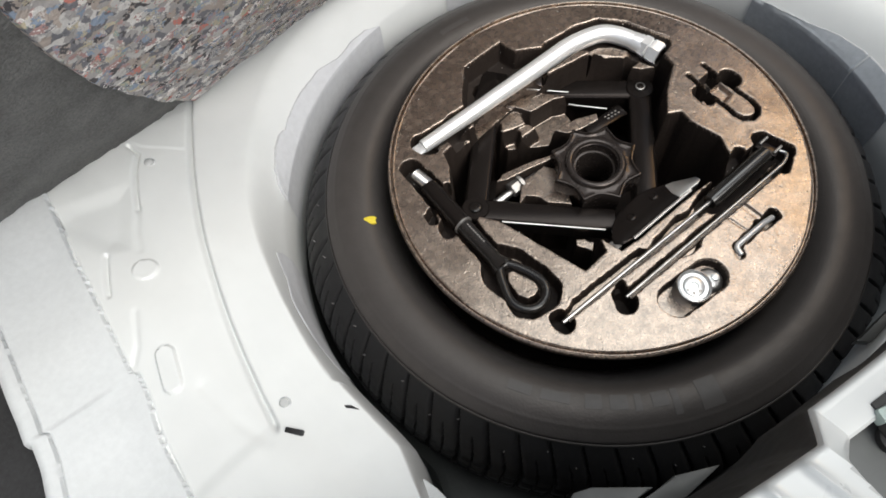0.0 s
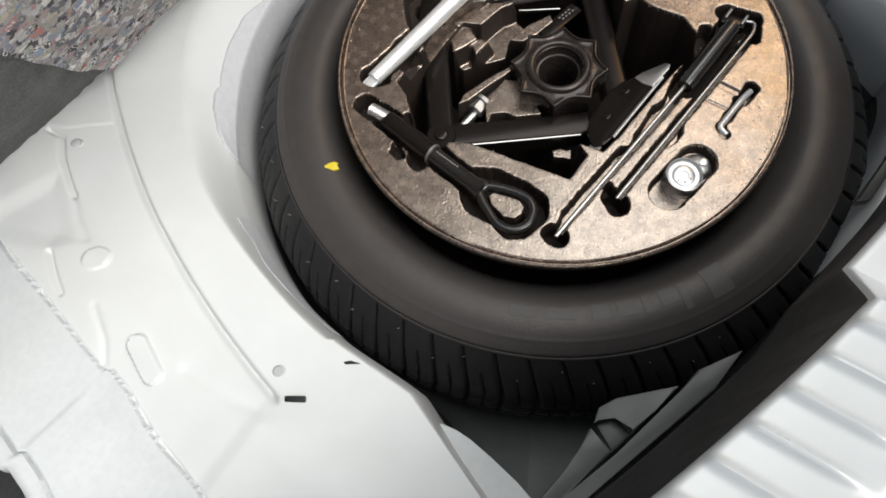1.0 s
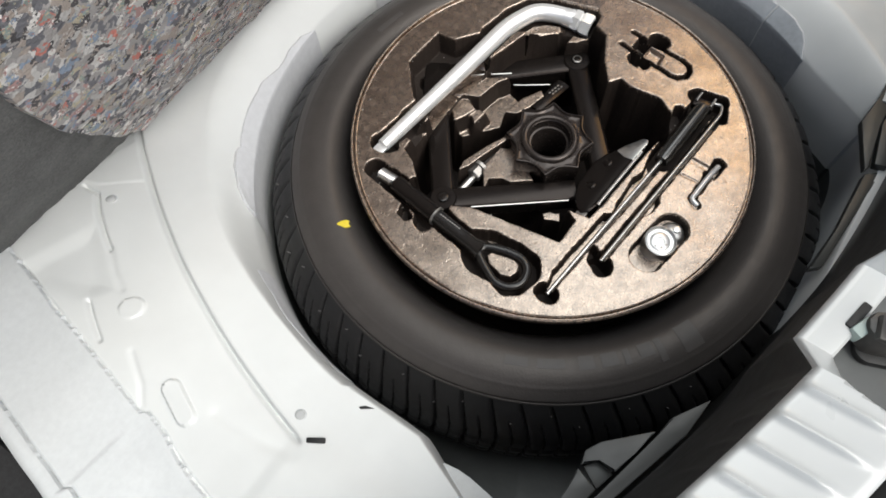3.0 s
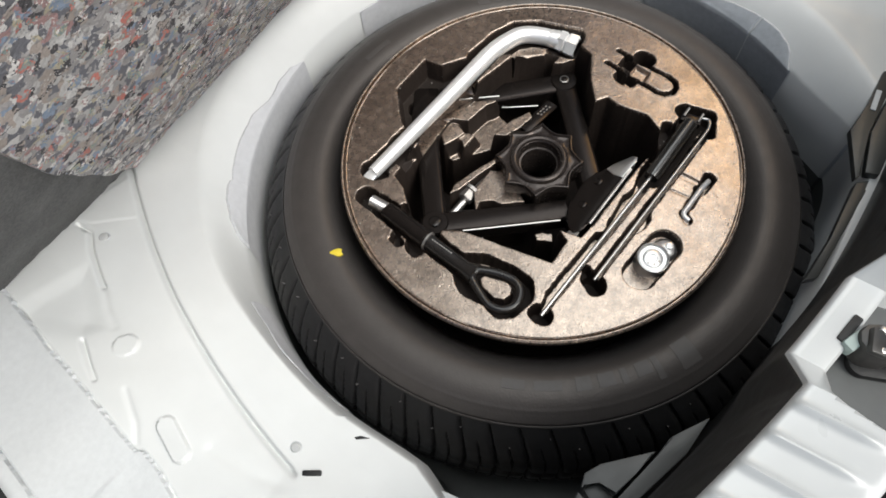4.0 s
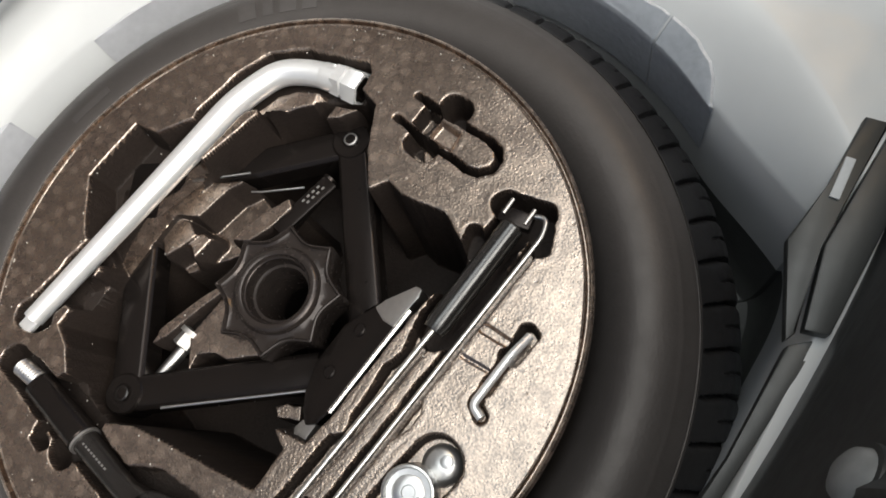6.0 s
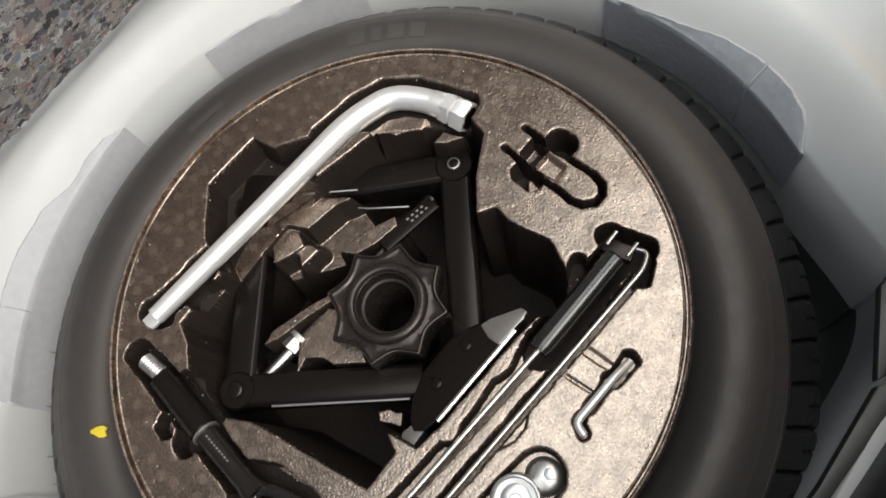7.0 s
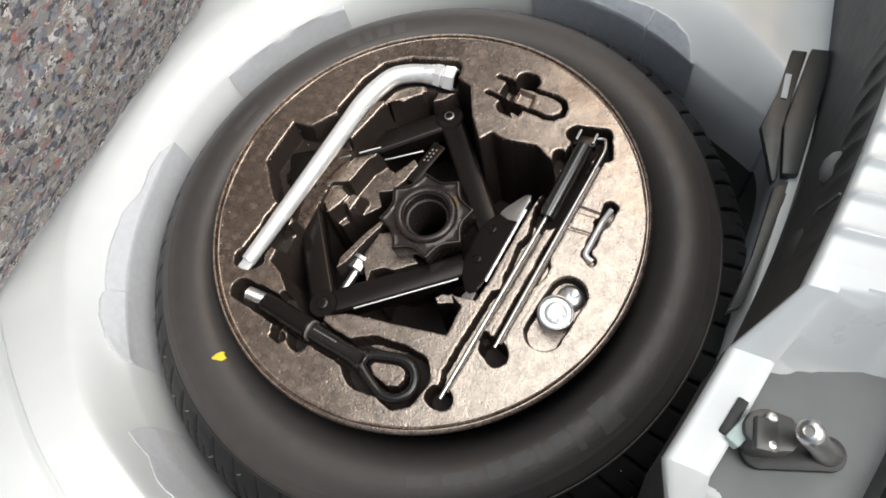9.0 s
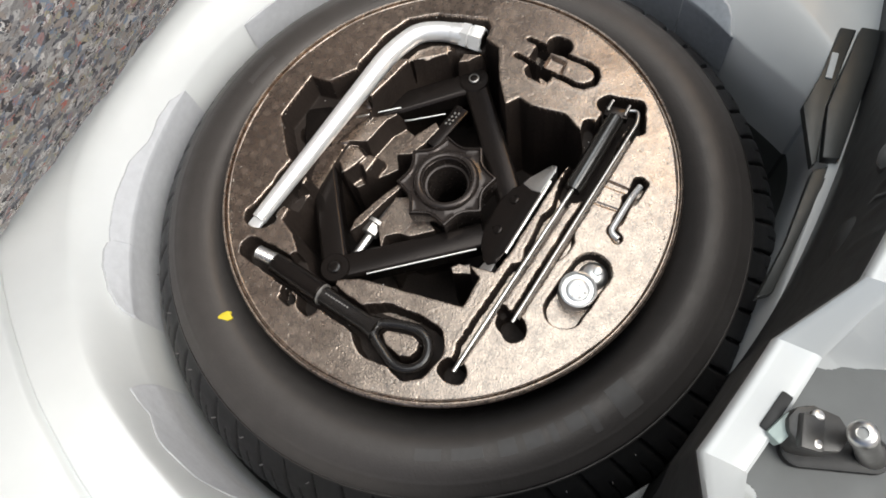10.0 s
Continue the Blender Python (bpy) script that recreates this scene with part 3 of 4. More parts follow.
sill()


def along_sill(name, mat, dys, label, category, x0=-0.62, x1=0.8, wave=0.0):
    """A strip that runs beside the sill, from (setback, height) pairs."""
    x = np.arange(x0, x1, 0.004)
    rec, _ = sill_shape(x, 0.08)
    cols = [np.stack([x, sill_line(x) + dy - (0.02 * rec if wave else 0), z - 0.05 * rec * wave], -1) for dy, z in dys]
    return tagged(part(name, grid_mesh(name, np.stack(cols, 1)), mat), label, category, kind="structure")


ring = [(-0.0985 + 0.0125 * math.cos(a), 0.222 + 0.011 * math.sin(a)) for a in (2 * math.pi * k / 14 for k in range(15))]
along_sill("weatherstrip", BLACK_TRIM, ring, "black rubber weatherstrip along the outer edge of the sill", "seal", wave=0.9)
along_sill("bumper_top", WHITE, [(-0.108, 0.1), (-0.108, 0.196), (-0.112, 0.2), (-0.16, 0.205), (-0.2, 0.195), (-0.22, 0.15), (-0.225, -0.4)], "white painted top of the rear bumper", "bumper", wave=0.6)
along_sill("latch_floor", GREY_SHEET, [(-0.0265, 0.164), (-0.0268, 0.166), (-0.05, 0.1662), (-0.1018, 0.1662), (-0.102, 0.16)], "grey steel sheet under the boot latch", "plate", -0.216, -0.052)


def rear_face():
    x = np.arange(-0.62, 0.8, 0.0025)
    rec, rib = sill_shape(x)
    lump = rib * (0.6 + 0.4 * ripple(x, x * 0, 0.06, 14))
    cols = [np.stack([x, sill_line(x) + dy * (1 - rec) + dyr * rec + 0.0035 * k * lump, z * (1 - rec) + zr * rec], -1)
            for dy, z, dyr, zr, k in ((-0.0172, 0.2275, -0.0015, 0.1845, 0), (-0.0161, 0.2255, -0.0008, 0.1825, 0), (-0.0155, 0.22, -0.0005, 0.175, 0.35), (-0.0147, 0.21, -0.0005, 0.165, 1), (-0.0138, 0.197, -0.0008, 0.155, 1), (-0.0128, 0.186, -0.001, 0.148, 0.7), (-0.012, 0.178, -0.0015, 0.14, 0.1),
                                      (-0.0115, 0.165, -0.002, 0.13, 0), (-0.0105, 0.133, -0.002, 0.115, 0), (-0.009, 0.1, -0.002, 0.095, 0), (-0.01, 0.06, -0.008, 0.06, 0), (-0.016, 0.02, -0.016, 0.02, 0), (-0.017, -0.1, -0.017, -0.1, 0), (-0.002, -0.23, -0.002, -0.23, 0), (-0.08, -0.23, -0.08, -0.23, 0))]
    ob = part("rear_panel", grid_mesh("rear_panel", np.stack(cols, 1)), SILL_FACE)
    tagged(ob, "grey rear cross panel, darkened for the shade below the white sill", "panel", kind="structure")
    front = lambda q, out: float(sill_line(q)) - 0.013 + out
    part("pressed_lip", sweep(bend([(0.0105, front(0.0105, 0.0), 0.166), (0.0125, front(0.0125, 0.001), 0.184), (0.005, front(0.005, 0.001), 0.198), (0.002, front(0.002, -0.002), 0.222)], 0.008), 0.0008, 8), PANEL_GREY, ob, "pale lip of a pressed hollow")
    part("pressed_bulge", lathe([(0.0, 0.0045), (0.008, 0.0038), (0.014, 0.0018), (0.018, -0.0008)], 28, pose(-0.006, front(-0.006, 0.001), 0.15, -90, 0, 0)), SILL_FACE, ob)
    return ob


rear_face()


t = thing("panel_plug", "pale grey rounded plug pressed into the dark rear panel", "plug", (0.05, -0.3195, 0.176))
part("cap", lathe([(0.0, 0.0062), (0.005, 0.0056), (0.009, 0.0035), (0.0108, 0.0), (0.0108, -0.003)], 28, pose(0, 0, 0, -84, 0, 0) @ Matrix.Diagonal((1.0, 1.25, 1, 1))), PANEL_GREY, t)
part("collar", lathe([(0.0105, 0.001), (0.0125, 0.0008), (0.0135, -0.002)], 28, pose(0, 0, 0, -84, 0, 0) @ Matrix.Diagonal((1.0, 1.25, 1, 1))), SILL_FACE, t)


def striker():
    t = thing("boot_latch", "dark boot latch bracket with a silver striker post on the sill", "latch", (-0.139, -0.331, 0.166))
    at = lambda pts: [(x + 0.139, y + 0.331) for x, y in pts]
    capsule = []
    for k in range(24):
        a = 2 * math.pi * k / 24
        cx, cy = (-0.1455, -0.3225) if math.sin(a - 0.35) > 0 else (-0.1325, -0.3565)
        capsule.append((cx + 0.0102 * math.cos(a), cy + 0.0102 * math.sin(a)))
    part("base", prism(at(capsule), 0.0, 0.0075, 0.0022), BLACK_TRIM, t, "black oval rubber base")
    plate = [(-0.1315, -0.3085), (-0.139, -0.306), (-0.1455, -0.3085), (-0.151, -0.3165), (-0.149, -0.325), (-0.145, -0.334), (-0.134, -0.337), (-0.127, -0.329), (-0.127, -0.316)]
    part("bracket", prism(at(plate), 0.005, 0.033, 0.003), GREY_PLASTIC, t, "dark grey folded bracket")
    part("web", box((0.018, 0.012, 0.006), pose(-0.003, 0.013, 0.0335, 14, 0, 12), 0.0015), GREY_PLASTIC, t)
    part("hook_block", box((0.017, 0.009, 0.012), pose(-0.0045, 0.0235, 0.022, 0, 0, -24), 0.002), MINT, t, "pale green plastic block")
    foot, head = Vector((0.0065, -0.0255, 0.004)), Vector((0.0, 0.0, 0.061))
    lean = (head - foot).to_track_quat("Z", "Y").to_matrix().to_4x4()
    lean.translation = foot
    post = part("post", lathe([(0.0086, 0.0), (0.0072, 0.005), (0.0064, 0.01), (0.0062, 0.051), (0.0, 0.051)], 28, lean), ZINC, t, "leaning silver steel post")
    part("bolt", lathe([(0.0062, 0.05), (0.0069, 0.0508), (0.007, 0.0575), (0.0064, 0.0605), (0.005, 0.0618), (0.0028, 0.062), (0.0024, 0.0605), (0.0, 0.0605)], 28, lean), ZINC, post, "silver bolt head")
    for x, y in ((-0.1325, -0.3185), (-0.1465, -0.3215)):
        part("rivet", lathe([(0.0036, 0.032), (0.0032, 0.0352), (0.0015, 0.0362), (0, 0.0362)], 16, pose(x + 0.139, y + 0.331, 0)), ZINC, t)


striker()
ob = part("latch_slot", box((0.024, 0.0065, 0.004), pose(-0.1365, -0.3022, 0.1895, 0, 0, -13), 0.0015), BLACK_TRIM)
tagged(ob, "black slot in the white sill before the latch", "slot")

# gusset flanges between well and rear panel
GUSSETS = [
    ([(-0.296, -0.206), (-0.283, -0.203), (-0.269, -0.211), (-0.233, -0.2475), (-0.26, -0.241), (-0.285, -0.234), (-0.282, -0.2165)], 0.008, 0.016),
    ([(-0.294, -0.2085), (-0.2825, -0.2175), (-0.2855, -0.2345), (-0.305, -0.2285)], -0.002, 0.004),
    ([(-0.299, -0.2055), (-0.3065, -0.2275), (-0.353, -0.2155), (-0.39, -0.205), (-0.385, -0.196), (-0.341, -0.2065), (-0.32, -0.2065)], 0.002, 0.01),
    ([(-0.2345, -0.2505), (-0.214, -0.254), (-0.18, -0.276), (-0.222, -0.271), (-0.356, -0.226), (-0.42, -0.2), (-0.4, -0.1965), (-0.367, -0.2105), (-0.308, -0.231)], 0.006, 0.016),
    ([(0.293, -0.287), (0.242, -0.287), (0.195, -0.281), (0.136, -0.306), (0.143, -0.309), (0.2, -0.298), (0.295, -0.3015)], -0.004, 0.006),
    ([(0.297, -0.304), (0.2, -0.3005), (0.146, -0.3115), (0.15, -0.325), (0.3, -0.325)], -0.002, 0.009),
    ([(0.136, -0.309), (0.06, -0.309), (0.0, -0.302), (0.01, -0.313), (0.15, -0.324)], -0.012, 0.0),
]
for label, plates in (("grey folded steel gusset between the well and the rear panel", GUSSETS[:4]), ("dark grey steel gusset with a pale slot beside the rear panel", GUSSETS[4:])):
    gusset = thing("gusset", label, "bracket", group="well gussets")
    for outline, z0, z1 in plates:
        flange = part("flange", prism(outline, z0, z1, 0.0015), GREY_SHEET if z1 in (0.016, 0.01) else DARK_STEEL, gusset)
        if z1 == 0.006:
            part("slot", box((0.03, 0.006, 0.002), pose(0.246, -0.292, 0.0068, 0, 0, 4), 0.0008), SEALED, flange, "short pale slot")


# ---- lifted boot mat ----
HINGE = [(0.388, 0.012), (0.333, 0.09), (0.262, 0.21), (0.215, 0.32), (0.165, 0.45), (0.12, 0.58)]


def mat_curve(v):
    lengths = np.concatenate([[0], np.cumsum([math.dist(a, b) for a, b in zip(HINGE, HINGE[1:])])])
    return np.interp(v, lengths, [p[0] for p in HINGE]), np.interp(v, lengths, [p[1] for p in HINGE])


def boot_mat():
    t = thing("boot_mat", "lifted boot mat of dark carpet with a colourful recycled felt underside", "mat")
    v = np.linspace(0, 0.455, 60)
    y, z = mat_curve(v)
    y, z = np.convolve(np.pad(y, 4, mode="edge"), np.ones(9) / 9, "valid"), np.convolve(np.pad(z, 4, mode="edge"), np.ones(9) / 9, "valid")
    ny, nz = -np.gradient(z), np.gradient(y)
    ln = np.hypot(ny, nz)
    ny, nz = ny / ln, nz / ln
    for name, mat, x0, lift, thick in (("carpet_backing", BACKING, -0.75, 0.0, 0.012), ("felt_pad", FELT, None, 0.005, 0.007)):
        if name == "felt_pad":
            left = np.interp(v, [0, 0.05, 0.12, 0.16, 0.24, 0.32, 0.61], FELT_EDGE)
            xs = left[:, None] + (0.345 - left)[:, None] * np.linspace(0, 1, 420)[None]
        else:
            xs = np.repeat(np.linspace(x0, 0.35, 420)[None], len(v), 0)
        vv = np.repeat(v[:, None], 420, 1)
        bumpy = 0.0016 * ripple(xs, vv, 0.03, 31) + 0.0012 * ripple(xs, vv, 0.009, 32)
        off = lift + bumpy
        edge = np.minimum(np.minimum(np.arange(420), 419 - np.arange(420))[None] / 2.0, np.minimum(np.arange(len(v)), 59 - np.arange(len(v)))[:, None] / 1.0)
        off = off - thick * (1 - np.clip(edge, 0, 1))
        P = np.stack([xs, y[:, None] + ny[:, None] * off, z[:, None] + nz[:, None] * off], -1)
        part(name, grid_mesh(name, P), mat, t)
    back = np.stack([np.stack([np.full(60, xx), y - ny * 0.012, z - nz * 0.012], -1) for xx in (-0.75, 0.35)], 1)
    part("carpet_face", grid_mesh("carpet_face", back), LINING, t)


FELT_EDGE = [-0.255, -0.275, -0.303, -0.315, -0.342, -0.358, -0.38]
boot_mat()


# ---- spare wheel ----
def tyre():
    segs = 1488
    a = np.linspace(0, 2 * np.pi, segs, endpoint=False)
    bulge = lambda q: -0.0183 - (154 * max(0.263 - q, 0) ** 2.6 if q < 0.263 else 12.6 * (q - 0.263) ** 2)
    prof = [(0.2, -0.11), (0.208, -0.095), (0.2155, -0.074)]
    prof += [(float(q), bulge(float(q)) + 0.0004 * math.exp(-((float(q) - 0.285) / 0.0012) ** 2)) for q in np.linspace(0.2215, 0.295, 56)]
    prof += [(0.2956, -0.0318), (0.2962, -0.0328), (0.2965, -0.037), (0.2975, -0.037), (0.2978, -0.035), (0.2987, -0.0362)]
    split = len(prof)
    crown = [(0.0368, 0.2992), (0.046, 0.3095), (0.056, 0.318), (0.068, 0.3255), (0.082, 0.3315), (0.098, 0.335), (0.115, 0.3362), (0.135, 0.3362), (0.155, 0.334), (0.172, 0.329), (0.186, 0.321)]
    zc = np.linspace(0.0375, 0.186, 54)
    z = np.array([p[1] for p in prof] + list(-zc) + [-0.195, -0.208, -0.213, -0.2])
    r = np.array([p[0] for p in prof] + list(np.interp(zc, [c[0] for c in crown], [c[1] for c in crown])) + [0.312, 0.295, 0.26, 0.21])
    A, Z = np.meshgrid(a, z, indexing="ij")
    Rr = np.repeat(r[None], segs, 0)
    tread = (Rr > 0.299) & (Z > -0.187)
    # shoulder sipes that lean as they run down, every second one cut shorter
    slant = A + 0.45 * (Z + 0.04) + 0.02 * np.sin((Z + 0.04) * 45)
    pitch = 2 * np.pi / 62
    turn = slant / pitch - 0.09
    slot = np.abs((turn % 1) - 0.5) * pitch * 0.31
    depth = 0.007 * ease(0.0021, 0.0009, slot) * ease(-0.0365, -0.042, Z)
    lips = 0.0011 * ease(0.0058, 0.0022, slot) * ease(-0.037, -0.048, Z)
    half = np.abs(((turn + 0.5) % 1) - 0.5) * pitch * 0.31
    short = 0.0035 * ease(0.0011, 0.0004, half) * ease(-0.052, -0.058, Z)
    rings = sum(0.006 * ease(0.0055, 0.0035, np.abs(Z - zc)) for zc in (-0.1, -0.125, -0.15))
    depth = np.maximum(np.maximum(depth, lips), np.maximum(rings, short))
    Rr = Rr - np.where(tread, depth, 0)
    P = np.stack([Rr * np.cos(A), Rr * np.sin(A), Z], -1)
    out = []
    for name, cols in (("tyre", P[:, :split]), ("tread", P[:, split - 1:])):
        me = grid_mesh(name, cols, wrap=True)
        me.flip_normals()
        out.append(me)
    return out


wheel = thing("spare_wheel", "full-size spare wheel with a black tyre lying flat in the well", "wheel")
side_mesh, tread_mesh = tyre()
tyre_ob = part("tyre", side_mesh, RUBBER, wheel)
tyre_ob.location = (-0.002, 0.002, 0)
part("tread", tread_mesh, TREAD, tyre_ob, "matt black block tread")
part("rim", lathe([(0.05, -0.15), (0.17, -0.15), (0.178, -0.115), (0.19, -0.1), (0.205, -0.092), (0.212, -0.082), (0.215, -0.08)], 96), BLACK_PAINT, wheel, "black steel rim")
part("rim_disc", lathe([(0.0, -0.152), (0.16, -0.152), (0.16, -0.158), (0.0, -0.158)], 64), BLACK_PAINT, wheel)
part("rest_block", lathe([(0.0, -0.226), (0.08, -0.226), (0.07, -0.158), (0.0, -0.158)], 32), BLACK_PAINT, wheel)


for k in range(16):
    a = radians(130 + 7.3 * k + (2.1 if k % 3 else 0))
    r, z = (0.3075, -0.0435) if k % 2 else (0.3165, -0.0535)
    x, y = r * math.cos(a), r * math.sin(a)
    part("rubber_nib", sweep([(x, y, z - 0.001), (x * 1.004, y * 1.004, z + 0.0015), (x * 1.006, y * 1.006 + 0.0008, z + 0.0034)], [0.0006, 0.0005, 0.0003], 6), NIB, tyre_ob)


def arc_bar(a0, a1, r0, r1, z0, h):
    """A raised mark on the sidewall between two bearings and radii."""
    bm = bmesh.new()
    n = 6
    rows = []
    radii = [r0 + (r1 - r0) * k / 4 for k in range(5)]
    for i in range(n + 1):
        a = radians(a0 + (a1 - a0) * i / n)
        ring = [(r0, z0(r0) - 0.002)] + [(r, z0(r) + h) for r in radii] + [(r1, z0(r1) - 0.002)]
        rows.append([bm.verts.new((r * math.cos(a), r * math.sin(a), z)) for r, z in ring])
    for p, q in zip(rows, rows[1:]):
        for k in range(len(p)):
            bm.faces.new((p[k], q[k], q[(k + 1) % len(p)], p[(k + 1) % len(p)]))
    bm.faces.new(rows[0])
    bm.faces.new(rows[-1][::-1])
    return bm


for a0, a1, r0, r1 in ((-119, -114.5, 0.252, 0.28), (-124.5, -123, 0.254, 0.278), (-128.5, -125.2, 0.254, 0.268), (-132, -130.6, 0.254, 0.27), (-137, -133.4, 0.254, 0.268), (-142, -138.6, 0.254, 0.268),
                       (-151, -145, 0.256, 0.266), (-158, -153, 0.256, 0.266), (30, 33, 0.254, 0.27), (34.2, 37.6, 0.254, 0.27), (39, 41, 0.254, 0.27), (42.5, 46, 0.254, 0.27), (75, 84, 0.257, 0.264)):
    zz = lambda r: -0.0183 - (154 * max(0.263 - r, 0) ** 2.6 if r < 0.263 else 12.6 * (r - 0.263) ** 2)
    part("raised_mark", arc_bar(a0, a1, r0, r1, zz, 0.0005), MARKS, tyre_ob, "raised rubber lettering worn to bars" if a0 == -119 else "")


def dab(name, mat, x, y, rx, ry, turn, z, label):
    m = pose(x, y, z, 0, 0, turn) @ Matrix.Diagonal((rx, ry, 1, 1))
    part(name, lathe([(1.0, -0.0015), (0.95, 0.0004), (0.6, 0.0008), (0, 0.0009)], 14, m, shape=lambda a, r: r * (1 + 0.22 * math.sin(3 * a + 1) + 0.1 * math.sin(5 * a))), mat, wheel, label)


dab("paint_dot", YELLOW, -0.214, 0.132, 0.0075, 0.0045, 120, -0.0193, "yellow paint mark")
dab("paint_dot", RED, 0.2075, 0.1225, 0.0075, 0.0075, 20, -0.0252, "orange-red paint mark")


# ---- foam tool tray in the wheel ----
WRENCH = [(-0.113, 0.1475), (0.09, 0.1235), (0.115, 0.1175), (0.135, 0.109), (0.15, 0.094), (0.158, 0.075), (0.162, 0.045)]
CENTRE = [(-0.107, 0.124), (-0.116, 0.106), (-0.138, 0.082), (-0.145, 0.055), (-0.128, 0.022), (-0.112, -0.078), (-0.082, -0.079), (-0.074, -0.066), (-0.07, -0.09), (-0.05, -0.094), (0.035, -0.103), (0.052, -0.106), (0.074, -0.116),
          (0.092, -0.109), (0.108, -0.082), (0.104, -0.05), (0.108, -0.032), (0.096, -0.022), (0.122, -0.002), (0.156, 0.014), (0.163, 0.032), (0.15, 0.06), (0.11, 0.095), (0.0, 0.125)]
SHOULDER = [(-0.044, 0.157), (-0.034, 0.166), (-0.005, 0.191), (0.05, 0.186), (0.052, 0.163), (0.078, 0.143), (0.05, 0.11), (-0.06, 0.12)]


ROUND = 0.0011
ROD_SLOT = [(0.038, -0.114), (0.027, -0.109), (0.012, -0.111), (-0.002, -0.1065), (-0.039, -0.106), (-0.045, -0.108), (-0.052, -0.108), (-0.057, -0.101), (-0.093, -0.0955), (-0.116, -0.0925), (-0.143, -0.0895),
            (-0.153, -0.0915), (-0.165, -0.091), (-0.165, -0.1015), (-0.149, -0.1015), (-0.122, -0.1055), (-0.087, -0.11), (-0.053, -0.1155), (-0.017, -0.12), (0.038, -0.127)]


def tray_height(X, Y):
    wob = 0.0009 * ripple(X, Y, 0.009, 41) + 0.0006 * ripple(X, Y, 0.0042, 42)
    depth, edge = np.zeros_like(X), np.full_like(X, 1.0)

    def cut(d, deep, soft=0.0016, rough=1.0):
        nonlocal depth, edge
        if deep > 0.005:
            edge = np.minimum(edge, d + wob * rough)
        depth = np.maximum(depth, deep * ease(0.0008, -soft, d + wob * rough))

    def fill(d, level, soft=0.003):
        nonlocal depth
        inside = ease(soft, -0.0012, d + 0.4 * wob)
        depth = np.where(depth > level, depth + (level - depth) * inside, depth)

    L = lambda pts, r: to_line(X, Y, pts) - r
    cut(to_area(X, Y, CENTRE), 0.14, 0.006, 0.45)
    cut(to_area(X, Y, SHOULDER), 0.03, 0.004, 0.4)
    cut(L([(0.0, 0.165), (0.03, 0.15)], 0.016), 0.045, 0.004)
    cut(to_area(X, Y, [(0.06, 0.14), (0.085, 0.145), (0.127, 0.136), (0.156, 0.122), (0.173, 0.094), (0.179, 0.068), (0.186, 0.041), (0.177, 0.033), (0.15, 0.03), (0.14, 0.06), (0.1, 0.11), (0.06, 0.12)]), 0.022, 0.003, 0.5)
    # foam left standing inside the centre: ledge under the brace, islands, plate under the star
    fill(to_area(X, Y, [(-0.024, 0.13), (0.002, 0.128), (0.012, 0.106), (0.046, 0.1), (0.06, 0.086), (0.052, 0.062), (0.02, 0.06), (0.0, 0.076), (-0.028, 0.1)]), 0.058, 0.006)
    fill(to_area(X, Y, [(0.002, 0.132), (0.041, 0.118), (0.058, 0.092), (0.0605, 0.0855), (0.045, 0.0955), (0.014, 0.1025)]), 0.028, 0.0025)
    fill(to_area(X, Y, [(-0.006, 0.134), (0.004, 0.132), (0.009, 0.113), (0.002, 0.1), (-0.012, 0.105), (-0.026, 0.112)]), 0.035, 0.006)
    fill(to_area(X, Y, [(-0.004, 0.106), (0.006, 0.098), (0.006, 0.0885), (-0.014, 0.0915)]), 0.038, 0.007)
    fill(to_area(X, Y, [(0.013, 0.067), (0.03, 0.064), (0.045, 0.059), (0.067, 0.0465), (0.06, 0.038), (0.035, 0.045), (0.02, 0.052)]), 0.03, 0.003)
    fill(to_area(X, Y, [(-0.085, 0.068), (-0.07, 0.071), (-0.038, 0.059), (-0.014, 0.0475), (-0.02, 0.042), (-0.045, 0.0515), (-0.074, 0.0605)]), 0.028, 0.002)
    fill(to_area(X, Y, [(-0.088, 0.03), (-0.062, 0.05), (-0.028, 0.046), (-0.02, 0.03), (-0.045, -0.012), (-0.0625, 0.011), (-0.064, 0.022), (-0.072, 0.033)]), 0.034, 0.003)
    fill(to_area(X, Y, [(0.062, 0.128), (0.106, 0.113), (0.114, 0.124), (0.126, 0.118), (0.159, 0.086), (0.157, 0.068), (0.15, 0.0715), (0.137, 0.067), (0.119, 0.095), (0.11, 0.098), (0.104, 0.106)]), 0.012, 0.013)
    cut(L([(0.112, 0.098), (0.101, 0.089)], 0.0024), 0.042, 0.002, 0.3)
    fill(to_area(X, Y, [(0.131, 0.0525), (0.146, 0.0515), (0.152, 0.03), (0.138, 0.041)]), 0.014, 0.003)
    fill(to_area(X, Y, [(-0.07, -0.036), (-0.062, -0.043), (-0.061, -0.049), (-0.057, -0.054), (-0.069, -0.062), (-0.072, -0.052), (-0.077, -0.043)]), 0.047, 0.003)
    # wheel brace
    cut(L(WRENCH, 0.0135), 0.02, 0.004)
    cut(L([(-0.114, 0.152), (-0.112, 0.143)], 0.012), 0.024)
    cut(L([(-0.085, 0.128), (-0.07, 0.118)], 0.008), 0.02)
    # recess for a shackle, empty: two prongs and a bow, with hollows for its pin
    cut(L([(0.1775, -0.012), (0.175, -0.03), (0.173, -0.052), (0.1712, -0.066), (0.1705, -0.079), (0.1665, -0.0895), (0.1595, -0.0945), (0.151, -0.093), (0.1445, -0.086), (0.143, -0.076), (0.1455, -0.063), (0.1475, -0.043), (0.152, -0.021), (0.1545, -0.008)], 0.0025), 0.028, 0.002, 0.4)
